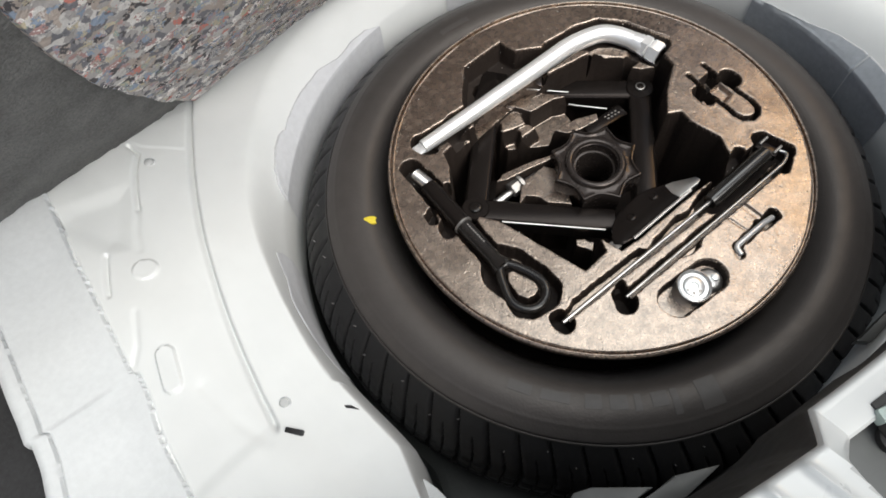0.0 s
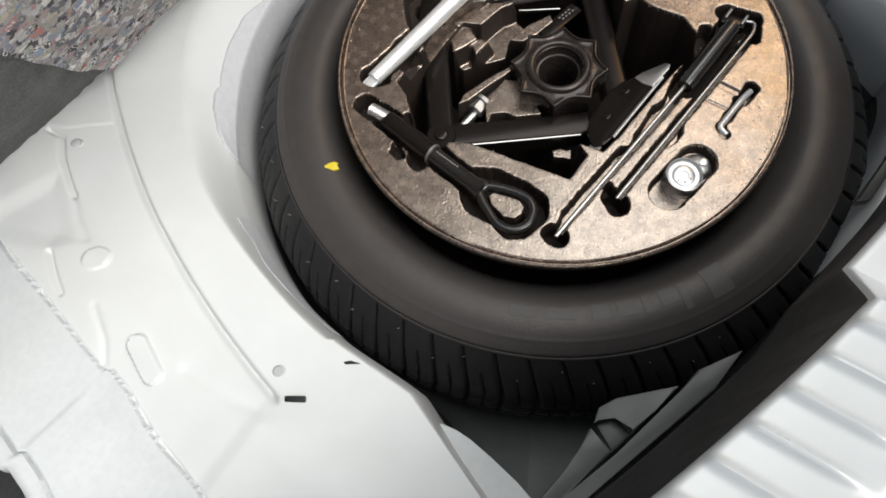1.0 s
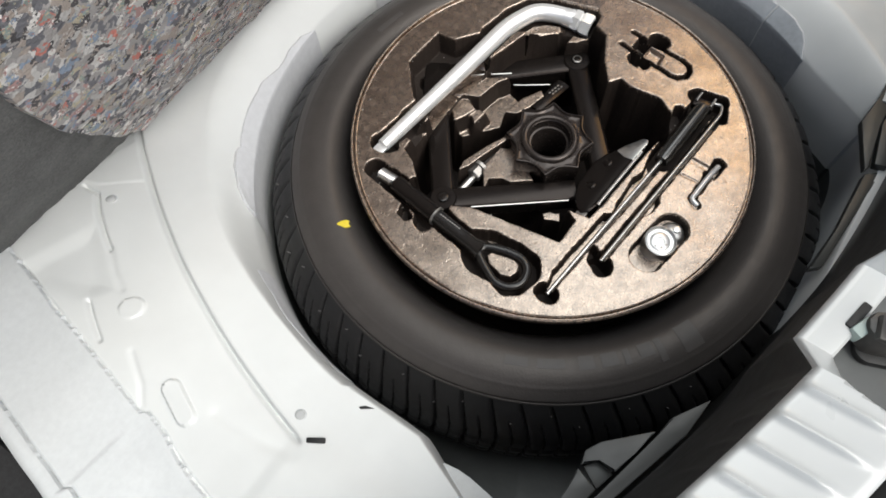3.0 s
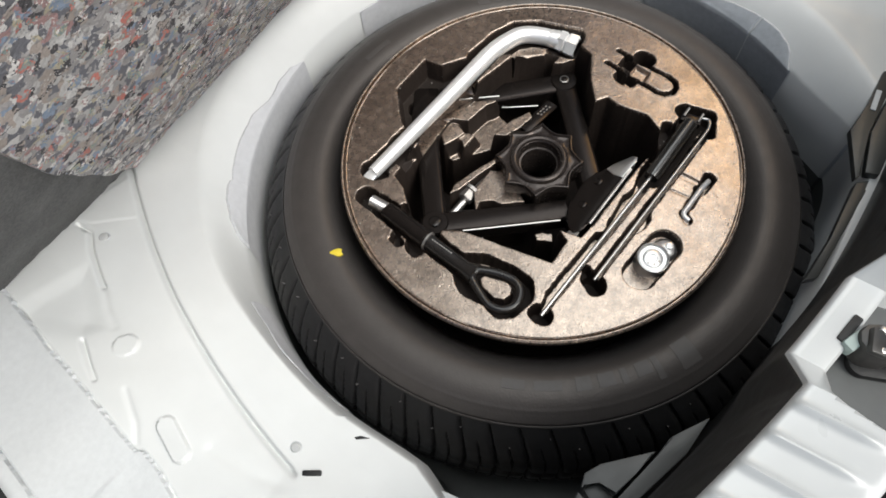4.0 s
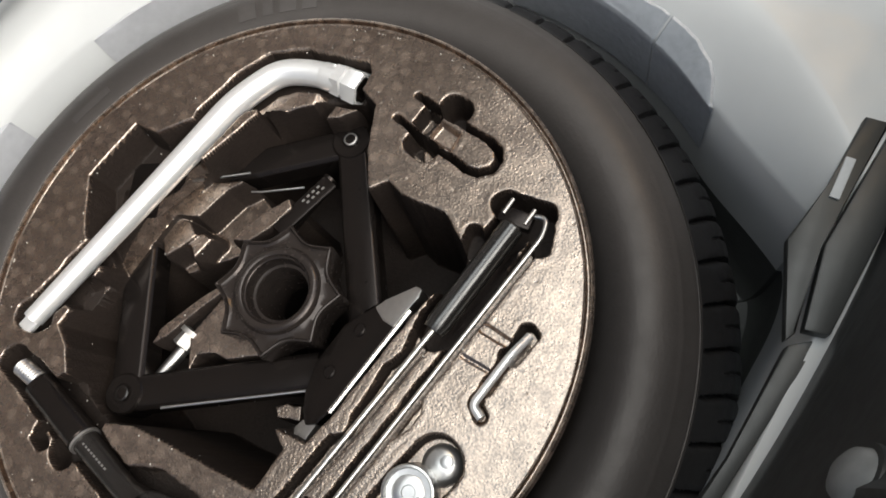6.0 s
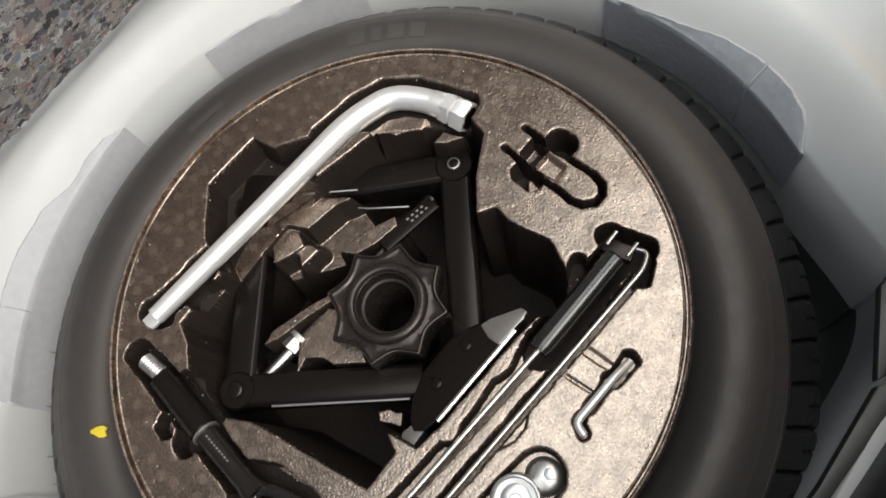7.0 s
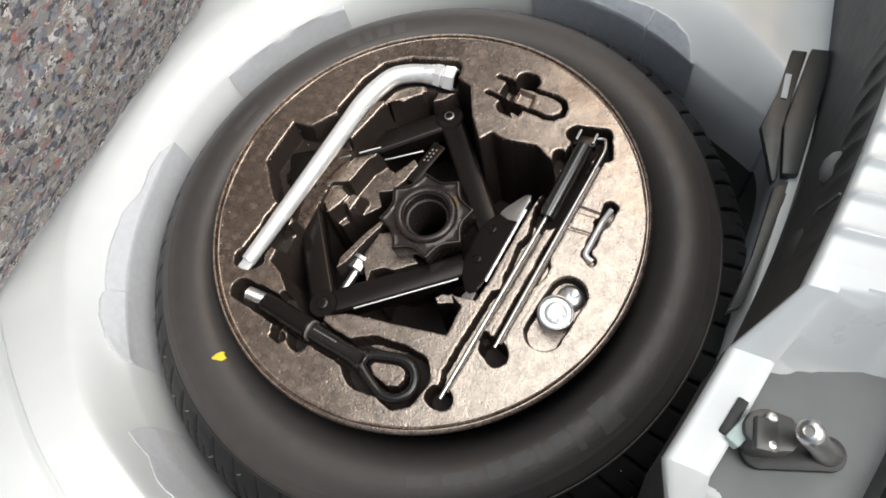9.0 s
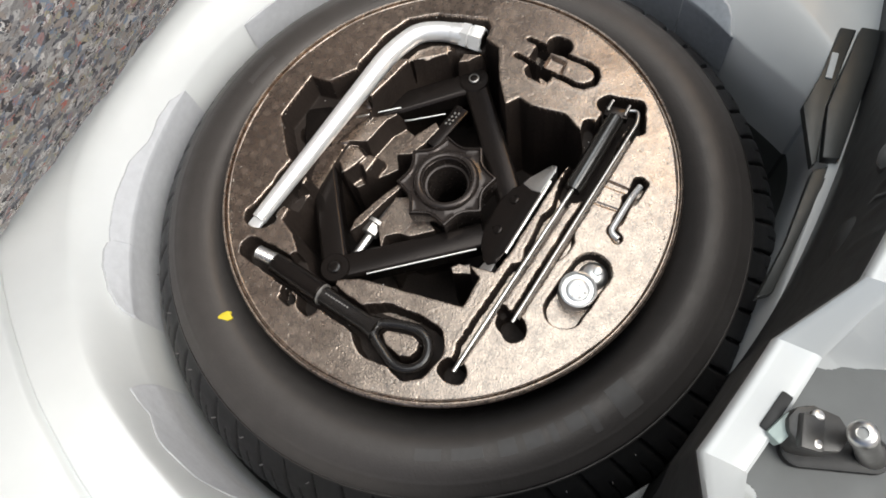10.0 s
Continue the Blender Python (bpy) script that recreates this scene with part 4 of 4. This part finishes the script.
    cut(L([(0.1812, -0.0415), (0.1806, -0.0465)], 0.0105), 0.034, 0.002, 0.4)
    cut(to_area(X, Y, [(0.1565, -0.0205), (0.1735, -0.0225), (0.17, -0.039), (0.152, -0.037)]), 0.018, 0.002, 0.4)
    cut(to_area(X, Y, [(0.151, -0.0375), (0.168, -0.0395), (0.1655, -0.0585), (0.149, -0.06)]), 0.0055, 0.003, 0.4)
    cut(L([(0.1435, -0.033), (0.1425, -0.042)], 0.0095), 0.026, 0.002, 0.4)
    fill(to_area(X, Y, [(0.1435, -0.0355), (0.146, -0.038), (0.1415, -0.0555), (0.133, -0.044)]), 0.011, 0.002)
    # jack handle
    cut(L([(0.134, -0.117), (0.138, -0.142)], 0.0105), 0.03)
    cut(L([(0.118, -0.152), (0.13, -0.147)], 0.0075), 0.026)
    cut(L([(0.125, -0.129), (0.036, -0.122)], 0.0145), 0.024)
    cut(L([(0.105, -0.108), (0.085, -0.113)], 0.006), 0.02)
    cut(L([(0.118, -0.149), (-0.105, -0.124)], 0.0046), 0.016, 0.0016, 0.6)
    cut(to_area(X, Y, ROD_SLOT), 0.016, 0.0016, 0.6)
    cut(to_area(X, Y, [(-0.056, -0.127), (-0.05, -0.1335), (-0.044, -0.134), (-0.026, -0.1425), (-0.015, -0.1435), (-0.002, -0.138), (0.004, -0.133)]), 0.015, 0.0016, 0.6)
    cut(L([(-0.168, -0.093), (-0.168, -0.099)], 0.0095), 0.03)
    cut(L([(-0.108, -0.122), (-0.112, -0.128)], 0.011), 0.034)
    cut(L([(-0.1, -0.112), (-0.104, -0.116)], 0.005), 0.02)
    # small hook
    cut(L([(0.064, -0.176), (0.046, -0.173)], 0.0065), 0.018)
    cut(L([(0.046, -0.173), (0.008, -0.1695), (0.004, -0.177)], 0.0042), 0.007)
    cut(L([(0.0525, -0.149), (0.052, -0.168)], 0.0032), 0.003, 0.001, 0.3)
    cut(L([(0.03, -0.147), (0.0305, -0.1675)], 0.0013), 0.0012, 0.001, 0.3)
    # lock nut
    cut(L([(-0.0345, -0.1685), (-0.0765, -0.1605)], 0.0175), 0.014, 0.002, 0.4)
    # towing eye
    cut(L([(-0.146, 0.136), (-0.148, 0.12)], 0.0115), 0.026)
    cut(L([(-0.147, 0.12), (-0.159, 0.03)], 0.013), 0.026)
    cut(L([(-0.14, 0.088), (-0.142, 0.05)], 0.009), 0.022)
    cut(L([(-0.159, 0.03), (-0.165, -0.012)], 0.0125), 0.024)
    cut(L([(-0.156, 0.0), (-0.148, -0.02)], 0.008), 0.022)
    cut(L([(-0.164, -0.022), (-0.163, -0.05)], 0.0265), 0.024)
    cut(L([(-0.17, -0.055), (-0.16, -0.058)], 0.0235), 0.024)
    fill(to_area(X, Y, [(-0.166, -0.0225), (-0.173, -0.03), (-0.1775, -0.0465), (-0.1735, -0.057), (-0.165, -0.06), (-0.1575, -0.058), (-0.1545, -0.0495), (-0.1565, -0.0375), (-0.16, -0.0255)]), 0.001, 0.0016)
    cut(L([(-0.158, 0.062), (-0.1705, 0.056), (-0.1725, 0.053)], 0.0088), 0.022)
    cut(L([(-0.158, 0.082), (-0.1735, 0.079), (-0.175, 0.073)], 0.0055), 0.018)
    # moulding marks
    skin = 0.0004 * ripple(X, Y, 0.035, 52)
    skin += 0.00012 * np.exp(-((edge - 0.0035) / 0.0015) ** 2) * (0.65 + 0.35 * ripple(X, Y, 0.012, 53))
    # rounded edges round every pocket
    gap = np.clip(edge, 0, ROUND)
    depth = np.maximum(depth, np.where(edge < ROUND, ROUND - np.sqrt(ROUND ** 2 - (ROUND - gap) ** 2), 0))
    pits = np.random.default_rng(7).uniform(-0.21, 0.21, (150, 2))
    for px, py in pits:
        near = (np.abs(X - px) < 0.004) & (np.abs(Y - py) < 0.004)
        skin[near] -= 0.00025 * np.exp(-((np.hypot(X[near] - px, Y[near] - py) / 0.0011) ** 2))
    return -depth + skin


def tray():
    t = thing("tool_tray", "round moulded bead-foam tool tray fitted in the spare wheel", "tool tray")
    step, R = 0.00065, 0.2195
    g = np.arange(-R, R + step, step)
    X, Y = np.meshgrid(g, g, indexing="ij")
    Z = tray_height(X, Y)
    r = np.hypot(X, Y)
    i = np.arange(X.size).reshape(X.shape)
    ok = r < R
    cell = ok[:-1, :-1] & ok[1:, :-1] & ok[:-1, 1:] & ok[1:, 1:]
    quads = np.stack([i[:-1, :-1], i[1:, :-1], i[1:, 1:], i[:-1, 1:]], -1)[cell]
    used = np.unique(quads)
    remap = np.zeros(X.size, int)
    remap[used] = np.arange(len(used))
    me = raw_mesh("foam", np.stack([X, Y, Z], -1).reshape(-1, 3)[used], remap[quads])
    ob = part("foam", me, FOAM, t)
    me.materials.append(FOAM_SHADED)
    normals, mids = np.zeros(len(me.polygons) * 3, np.float32), np.zeros(len(me.polygons) * 3, np.float32)
    me.polygons.foreach_get("normal", normals)
    me.polygons.foreach_get("center", mids)
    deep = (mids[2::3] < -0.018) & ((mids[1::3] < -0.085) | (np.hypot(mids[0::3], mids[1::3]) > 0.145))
    shaded_face = (np.abs(normals[2::3]) < 0.4) | (mids[2::3] < -0.06) | deep
    me.polygons.foreach_set("material_index", (shaded_face & (mids[2::3] < -0.0028)).astype(np.int32))
    me.set_sharp_from_angle(angle=radians(80))
    part("edge_ring", lathe([(0.2175, -0.006), (0.2178, -0.0004), (0.2184, 0.0001), (0.2194, 0.0003), (0.2202, -0.0002), (0.2206, -0.0012), (0.2211, -0.0026), (0.2217, -0.0026), (0.2222, -0.0009), (0.2227, 0.0008), (0.2238, 0.0011), (0.2249, 0.0005), (0.2256, -0.0016)], 256, pose(0.0009, 0, 0)), FOAM, t, "moulded foam rim with a groove")
    part("edge_wall", lathe([(0.2256, -0.0016), (0.2257, -0.003), (0.2245, -0.008), (0.2195, -0.025), (0.2100, -0.05), (0.1950, -0.09)], 160, pose(0.0009, 0, 0)), FOAM_SHADED, t, "foam side wall kept dark for the shade under the rim")
    return ob


tray()


def crumbs():
    """Pale bead crumbs and dust that lie on the tray, most of them along the rim and the pocket edges."""
    rng = np.random.default_rng(19)
    spots = np.concatenate([rng.uniform(-0.2, 0.2, (420, 2)), [[0.2155 * math.cos(a), 0.2155 * math.sin(a)] for a in rng.uniform(0, 2 * math.pi, 70)]])
    spots = spots[np.hypot(spots[:, 0], spots[:, 1]) < 0.2165]
    z = tray_height(spots[:, 0].copy(), spots[:, 1].copy())
    slope = np.abs(tray_height(spots[:, 0] + 0.004, spots[:, 1]) - z) + np.abs(tray_height(spots[:, 0], spots[:, 1] - 0.004) - z)
    edge = np.hypot(spots[:, 0], spots[:, 1]) > 0.21
    bm = bmesh.new()
    for (x, y), h, steep, rim in zip(spots, z, slope, edge):
        if h < -0.045 or not (rim or steep > 0.002 or rng.random() < 0.3):
            continue
        r = float(rng.uniform(0.0003, 0.00075))
        bmesh.ops.create_icosphere(bm, subdivisions=1, radius=r, matrix=pose(float(x), float(y), float(h) + r * 0.6, 0, 0, float(rng.uniform(0, 90))) @ Matrix.Diagonal((1.3, 0.9, 0.8, 1)))
    ob = part("foam_crumbs", bm, CRUMB, None, "", False)
    tagged(ob, "pale foam crumbs and dust scattered on the tool tray", "crumbs", kind="stuff")


CRUMB = material("pale_crumbs", (0.62, 0.58, 0.53), 0.7, vary=0.3, scale=400)
crumbs()


def wheel_nut():
    t = thing("wheel_retainer", "black plastic star-shaped spare wheel retaining nut", "nut")
    lobes = lambda a, r: r * (1 - 0.2 * abs(math.sin(4 * a - 1.745)) ** 0.85 * max(0.0, min(1.0, (r - 0.029) / 0.019)))
    part("star_flange", lathe([(0.03, -0.045), (0.047, -0.045), (0.0492, -0.042), (0.0508, -0.022), (0.0511, -0.0165), (0.0508, -0.0132), (0.0499, -0.0116), (0.0486, -0.0114), (0.0474, -0.0124), (0.0462, -0.0142), (0.042, -0.0152), (0.036, -0.0145), (0.0315, -0.0135)], 240, pose(0.0007, -0.0015, 0), shape=lobes), BLACK_PLASTIC, t)
    part("collar", lathe([(0.0335, -0.0148), (0.0322, -0.0112), (0.0305, -0.0098), (0.0282, -0.0094), (0.0262, -0.0102), (0.0252, -0.0128), (0.0243, -0.0134), (0.0236, -0.02), (0.0225, -0.0225), (0.0205, -0.0228), (0.0195, -0.025), (0.0185, -0.07)], 96, pose(0.0007, -0.0015, 0)), BLACK_PLASTIC, t)
    part("bore", lathe([(0.0195, -0.068), (0.0195, -0.139), (0.0, -0.139)], 48), BLACK_PAINT, t)


wheel_nut()


# ---- tools ----
def wheel_brace():
    t = thing("wheel_brace", "bright chromed tubular wheel brace with a bent socket end", "wrench")
    path = bend([(-0.116, 0.148, -0.003), (0.11, 0.1215, -0.004), (0.147, 0.107, -0.006), (0.1595, 0.083, -0.008), (0.1645, 0.06, -0.01)], 0.026, 10)
    part("handle", sweep(path, [0.0076] + [0.0106] * (len(path) - 2) + [0.0108], 24), CHROME, t)
    d = Vector((0.0015, -0.025, -0.001)).normalized()
    p = Vector((0.1648, 0.0645, -0.0105))
    up = (Vector((0, 0, 1)) - d * d.z).normalized()
    turned = Matrix((up.cross(d), up, d)).transposed().to_4x4()
    turned.translation = p
    hexagon = [(0.0, -0.003), (0.0118, -0.003), (0.0126, 0), (0.0114, 0.0012), (0.0136, 0.0024), (0.0142, 0.0108), (0.0124, 0.012), (0.0124, 0.0132), (0.0144, 0.0144), (0.0148, 0.0252), (0.0136, 0.0268), (0.0112, 0.0272)]
    part("socket", lathe(hexagon, 6, turned), CHROME, t, "hexagonal chrome socket")
    part("bore", sweep([p + d * 0.0268, p + d * 0.0276], 0.0108, 6), BLACK_PAINT, t, "dark hexagonal opening")
    part("ferrule", sweep([path[-3] * 1.0, path[-2] * 1.0, path[-1] * 1.0], [0.0109, 0.0113, 0.0113], 24), CHROME, t)
    part("flat_tip", box((0.012, 0.013, 0.004), pose(-0.1205, 0.1486, -0.004, 0, 0, -6.7), 0.0012), CHROME, t)


wheel_brace()


def channel(bm, a, b, width, height, wall=0.0025):
    """A pressed U-section bar from a to b, open side down, with lips at its edges."""
    a, b = Vector(a), Vector(b)
    d = (b - a).normalized()
    side = Vector((0, 0, 1)).cross(d).normalized()
    up = d.cross(side)
    w, h = width / 2, height
    sec = [(-w, -h), (-w, -0.003), (-w + 0.002, -0.0006), (-w + 0.004, 0), (w - 0.004, 0), (w - 0.002, -0.0006), (w, -0.003), (w, -h), (w - wall, -h), (w - wall, -0.004), (-w + wall, -0.004), (-w + wall, -h)]
    ends = [[bm.verts.new(p + side * u + up * v) for u, v in sec] for p in (a, a.lerp(b, 0.5), b)]
    n = len(sec)
    for p, q in zip(ends, ends[1:]):
        for i in range(n):
            bm.faces.new((p[i], p[(i + 1) % n], q[(i + 1) % n], q[i]))
    bm.faces.new(ends[0][::-1])
    bm.faces.new(ends[-1])
    return bm


def jack():
    t = thing("scissor_jack", "black enamelled scissor jack folded into the foam tray", "jack")
    PL, PT = (-0.1235, 0.0615, -0.028), (0.1325, 0.0345, -0.036)
    for a, b in ((PL, (-0.03, -0.056, -0.031)), (PL, (-0.01, 0.15, -0.034)), (PT, (0.014, -0.066, -0.034)), (PT, (0.03, 0.155, -0.04))):
        arm = part("arm", channel(bmesh.new(), a, b, 0.0265, 0.022), BLACK_PAINT, t)
    part("lip_highlight", sweep([(-0.1154, 0.0296, -0.0295), (-0.0468, -0.0566, -0.0325)], 0.0011, 8), ZINC, arm, "bright strip set along the lower lip as its highlight")
    for p, r in ((PL, 0.0155), (PT, 0.0165)):
        k = part("pivot", lathe([(r, -0.024), (r, -0.0005), (r - 0.0015, 0.0012), (0.0075, 0.0014), (0.007, 0.0006), (0.0055, 0.0006), (0.0048, 0.003), (0.0025, 0.0036), (0, 0.0034)], 32, pose(p[0], p[1], p[2])), BLACK_PAINT, t)
        part("rivet", lathe([(0.0058, 0.0005), (0.0056, 0.0022), (0.0044, 0.0026), (0.004, 0.0018), (0, 0.0018)], 20, pose(p[0], p[1], p[2] + 0.001)), WORN_ENAMEL if p is PL else STAMP, k, "worn rivet")
    tilt = lambda y: -0.0085 - 0.3 * (y + 0.092)
    body = prism([(-0.064, -0.078), (-0.058, -0.086), (-0.046, -0.0885), (0.0, -0.0925), (0.037, -0.0965), (0.051, -0.0965), (0.051, -0.089), (0.034, -0.079), (0.022, -0.065), (0.006, -0.058), (-0.026, -0.0555), (-0.046, -0.062), (-0.058, -0.07)], -0.022, 0.0, 0.0032)
    for v in body.verts:
        v.co.z += tilt(v.co.y)
    foot = part("foot", body, BLACK_PAINT, t)
    part("worn_edge", sweep([(-0.047, -0.0892, -0.0098), (0.0, -0.0935, -0.0094), (0.038, -0.0972, -0.0094)], 0.0022, 8), ZINC, foot, "bright worn steel edge")
    tip = prism([(0.0275, -0.0725), (0.036, -0.0765), (0.0545, -0.0915), (0.0545, -0.0975), (0.048, -0.0985), (0.022, -0.0945), (0.0225, -0.084)], -0.024, 0.0012, 0.002)
    heel = prism([(-0.0575, -0.085), (-0.072, -0.0845), (-0.0785, -0.077), (-0.069, -0.0705), (-0.06, -0.0735)], -0.026, -0.002, 0.0025)
    for bm in (tip, heel):
        for v in bm.verts:
            v.co.z += tilt(v.co.y)
    part("toe", tip, ZINC, foot, "bare worn steel tip")
    part("heel", heel, STAMP, foot, "dull bare steel heel")
    for x, y in ((0.009, -0.0725), (-0.026, -0.071)):
        part("boss", lathe([(0.0052, -0.0006), (0.0046, 0.001), (0.003, 0.0018), (0, 0.002)], 20, pose(x, y, tilt(y), -16)), BLACK_PAINT, foot)
    part("head_plate", box((0.05, 0.03, 0.004), pose(0.01, 0.163, -0.031, 0, 0, 30), 0.0015), BLACK_PAINT, t)
    part("screw", sweep([(-0.115, 0.058, -0.046), (-0.06, 0.0528, -0.0466)], 0.005, 16), ZINC, t, "zinc-plated end of the lead screw")
    part("screw_sleeve", sweep([(-0.06, 0.0528, -0.0466), (0.1, 0.038, -0.05)], 0.0068, 16), BLACK_PAINT, t)
    nut = part("screw_nut", lathe([(0.0, -0.006), (0.0085, -0.006), (0.0095, -0.005), (0.0095, 0.005), (0.0085, 0.006), (0.0, 0.006)], 6, pose(-0.0685, 0.0535, -0.0425, 0, 90, -5)), STAMP, t, "dull hexagonal nut")
    part("collar", lathe([(0.0, -0.002), (0.012, -0.002), (0.012, 0.002), (0.0, 0.002)], 20, pose(-0.061, 0.0528, -0.0425, 0, 90, -5)), STAMP, nut)
    link = part("eye_link", box((0.058, 0.0145, 0.004), pose(0.067, 0.0345, -0.0355, 0, 6, -10), 0.0015), BLACK_PAINT, t, "black link with a stamped code")
    for k in range(4):
        for row in (0, 1):
            part("stamp_bar", box((0.0026, 0.0016, 0.0006), pose(0.07 + 0.0052 * k + row * 0.001, 0.037 - 0.0009 * k - row * 0.0042, -0.0336 - 0.00055 * k, 0, 6, -10), 0), STAMP, link, "", False)
    part("tie_wire", sweep([(0.0545, 0.079, -0.031), (0.0585, 0.071, -0.0305), (0.079, 0.042, -0.0315)], 0.0009, 8), ZINC, t)
    part("guide_edge", sweep([(0.037, 0.13, -0.029), (0.067, 0.09, -0.03)], 0.0011, 8), ZINC, t)


jack()


def tow_eye():
    t = thing("towing_eye", "black screw-in towing eye with a bare threaded tip", "towing eye")
    part("thread", sweep([(-0.1463, 0.1285 - 0.0013 * k, -0.004) for k in range(17)], [0.0068 if k % 2 else 0.0075 for k in range(17)], 20), ZINC, t, "bare steel thread")
    part("shank", sweep([(-0.1475, 0.108, -0.004), (-0.148, 0.1065, -0.004), (-0.156, 0.05, -0.004), (-0.1563, 0.0485, -0.004)], [0.0085, 0.0105, 0.0112, 0.0098], 24), BLACK_PAINT, t)
    part("collar", sweep([(-0.1562, 0.0482, -0.0035), (-0.1564, 0.0462, -0.0035)], [0.0108, 0.0108], 24), STAMP, t, "bare steel collar")
    part("neck", sweep([(-0.1564, 0.0465, -0.004), (-0.161, 0.012, -0.004), (-0.163, -0.004, -0.004), (-0.164, -0.016, -0.004)], [0.0092, 0.0086, 0.0088, 0.0125], 24), WORN_ENAMEL, t)
    loop = [(-0.164, -0.0135), (-0.158, -0.0155), (-0.1535, -0.025), (-0.149, -0.04), (-0.148, -0.056), (-0.156, -0.0675), (-0.172, -0.0705), (-0.184, -0.061), (-0.1865, -0.045), (-0.175, -0.0235), (-0.169, -0.015), (-0.164, -0.0135)]
    path = bend([(x, y, -0.0035) for x, y in loop], 0.012, 5)
    part("loop", sweep(path, 0.0049, 16), WORN_ENAMEL, t)
    for k in range(9):
        part("stamp_bar", box((0.0013, 0.0018, 0.0005), pose(-0.1555 - 0.00035 * k, 0.041 - 0.0031 * k, 0.0048, 0, 0, -6), 0), STAMP, t, "", False)


tow_eye()


def jack_handle():
    t = thing("jack_handle", "folding jack handle with a black sleeve and thin steel rods", "jack handle")
    part("sleeve", sweep([(0.123, -0.1285, -0.002), (0.121, -0.1283, -0.002), (0.04, -0.1215, -0.002), (0.034, -0.121, -0.002)], [0.0068, 0.0088, 0.0088, 0.0075], 24), GLOSS_BLACK, t)
    part("rod", sweep([(0.036, -0.121, -0.002), (-0.168, -0.0968, -0.003)], 0.0022, 12), ZINC, t)
    part("hook_rod", sweep(bend([(0.136, -0.136, -0.004), (0.1385, -0.1455, -0.003), (0.126, -0.1495, -0.002), (-0.106, -0.1242, -0.003)], 0.012), 0.0019, 12), ZINC, t)
    part("end_fork", box((0.012, 0.024, 0.01), pose(0.129, -0.1265, -0.006, 0, 0, 8), 0.002), BLACK_PAINT, t)
    for y in (-0.118, -0.135):
        part("fork_pin", sweep([(0.127, y, 0.0), (0.139, y - 0.001, 0.001)], 0.0015, 8), STAMP, t)


jack_handle()


def small_hook():
    t = thing("hook_key", "small bent zinc-plated hook rod in its slot", "hook")
    part("shaft", sweep(bend([(0.064, -0.1762, -0.006), (0.046, -0.1732, 0.0), (0.007, -0.1692, 0.001), (0.0035, -0.1782, 0.001)], 0.006), 0.0029, 12), CHROME, t)


small_hook()


def lock_nut():
    t = thing("lock_nut", "silver round lock nut standing in an oval pocket", "nut")
    body = part("body", lathe([(0.0, -0.027), (0.0165, -0.027), (0.0168, 0.0045), (0.0162, 0.006), (0.015, 0.0064), (0.0142, 0.0055), (0.0138, 0.003), (0.0105, 0.0028), (0.0095, 0.0035), (0.0045, 0.0035), (0.004, 0.0026), (0.0, 0.0026)], 48, pose(-0.0565, -0.1645, 0.001, 4, -4, 0)), ALLOY, t)
    for k in range(7):
        a = radians(51.4 * k + 12)
        part("key_hole", lathe([(0.0015, 0.0029), (0.0013, 0.0034), (0, 0.0034)], 10, pose(-0.0565 + 0.0072 * math.cos(a), -0.1645 + 0.0072 * math.sin(a), 0.001, 0, 0, 0)), STAMP, body, "dull keyhole")
    t2 = thing("nut_key", "small silver key socket lying beside the lock nut", "key")
    part("body", lathe([(0.0, -0.026), (0.0135, -0.026), (0.0135, -0.013), (0.012, -0.0085), (0.0085, -0.006), (0.0, -0.005)], 32, pose(-0.0335, -0.1705, 0.0)), ALLOY, t2)
    part("knob", lathe([(0.0, -0.008), (0.0042, -0.007), (0.004, -0.0035), (0.0, -0.0025)], 16, pose(-0.03, -0.173, 0.0)), ALLOY, t2)


lock_nut()

# ---- unseen surroundings, added to close the boot and hold back light ----
ground = part("ground", grid_mesh("ground", np.array([[(x, y, -0.62) for y in (-400.0, 400.0)] for x in (-400.0, 400.0)])), BOUNCE_GROUND)
tagged(ground, "unseen ground under the car, made pale to bounce light upwards", "ground", kind="structure")
tagged(part("boot_side", box((0.02, 1.3, 0.7), pose(-0.78, 0.25, -0.05), 0.004), LINING), "dark carpet side lining of the boot", "lining", kind="structure")
tagged(part("boot_side", box((0.02, 1.3, 0.7), pose(0.98, 0.25, -0.05), 0.004), LINING), "dark carpet side lining of the boot", "lining", kind="structure")
tagged(part("seat_back", box((1.74, 0.04, 1.0), pose(0.1, 0.93, 0.25), 0.004), LINING), "dark carpet back of the rear seat closing the boot", "lining", kind="structure")
tagged(part("shelf_blocker", box((1.74, 0.3, 0.03), pose(0.1, 0.78, 0.74), 0.004), LINING), "unseen dark slab added over the far side of the boot to block sky", "shelf", kind="structure")
tagged(part("gap_filler", box((0.2, 1.2, 0.02), pose(-0.68, 0.1, 0.0), 0.004), LINING), "dark board added for the black gap beside the white body sheet", "lining", kind="structure")

for x in (-0.78, 1.0):
    tagged(part("side_blocker", box((0.04, 0.56, 1.5), pose(x, 0.66, 1.0), 0.01), LINING), "unseen dark slab added beside the boot opening to block sky", "pillar", kind="structure")
lid = part("lid_blocker", box((1.74, 0.05, 1.45), pose(0.1, 0.76, 1.5, 12), 0.02), LINING)
tagged(lid, "unseen dark slab added where a raised boot lid would block the sky", "boot lid", kind="structure")
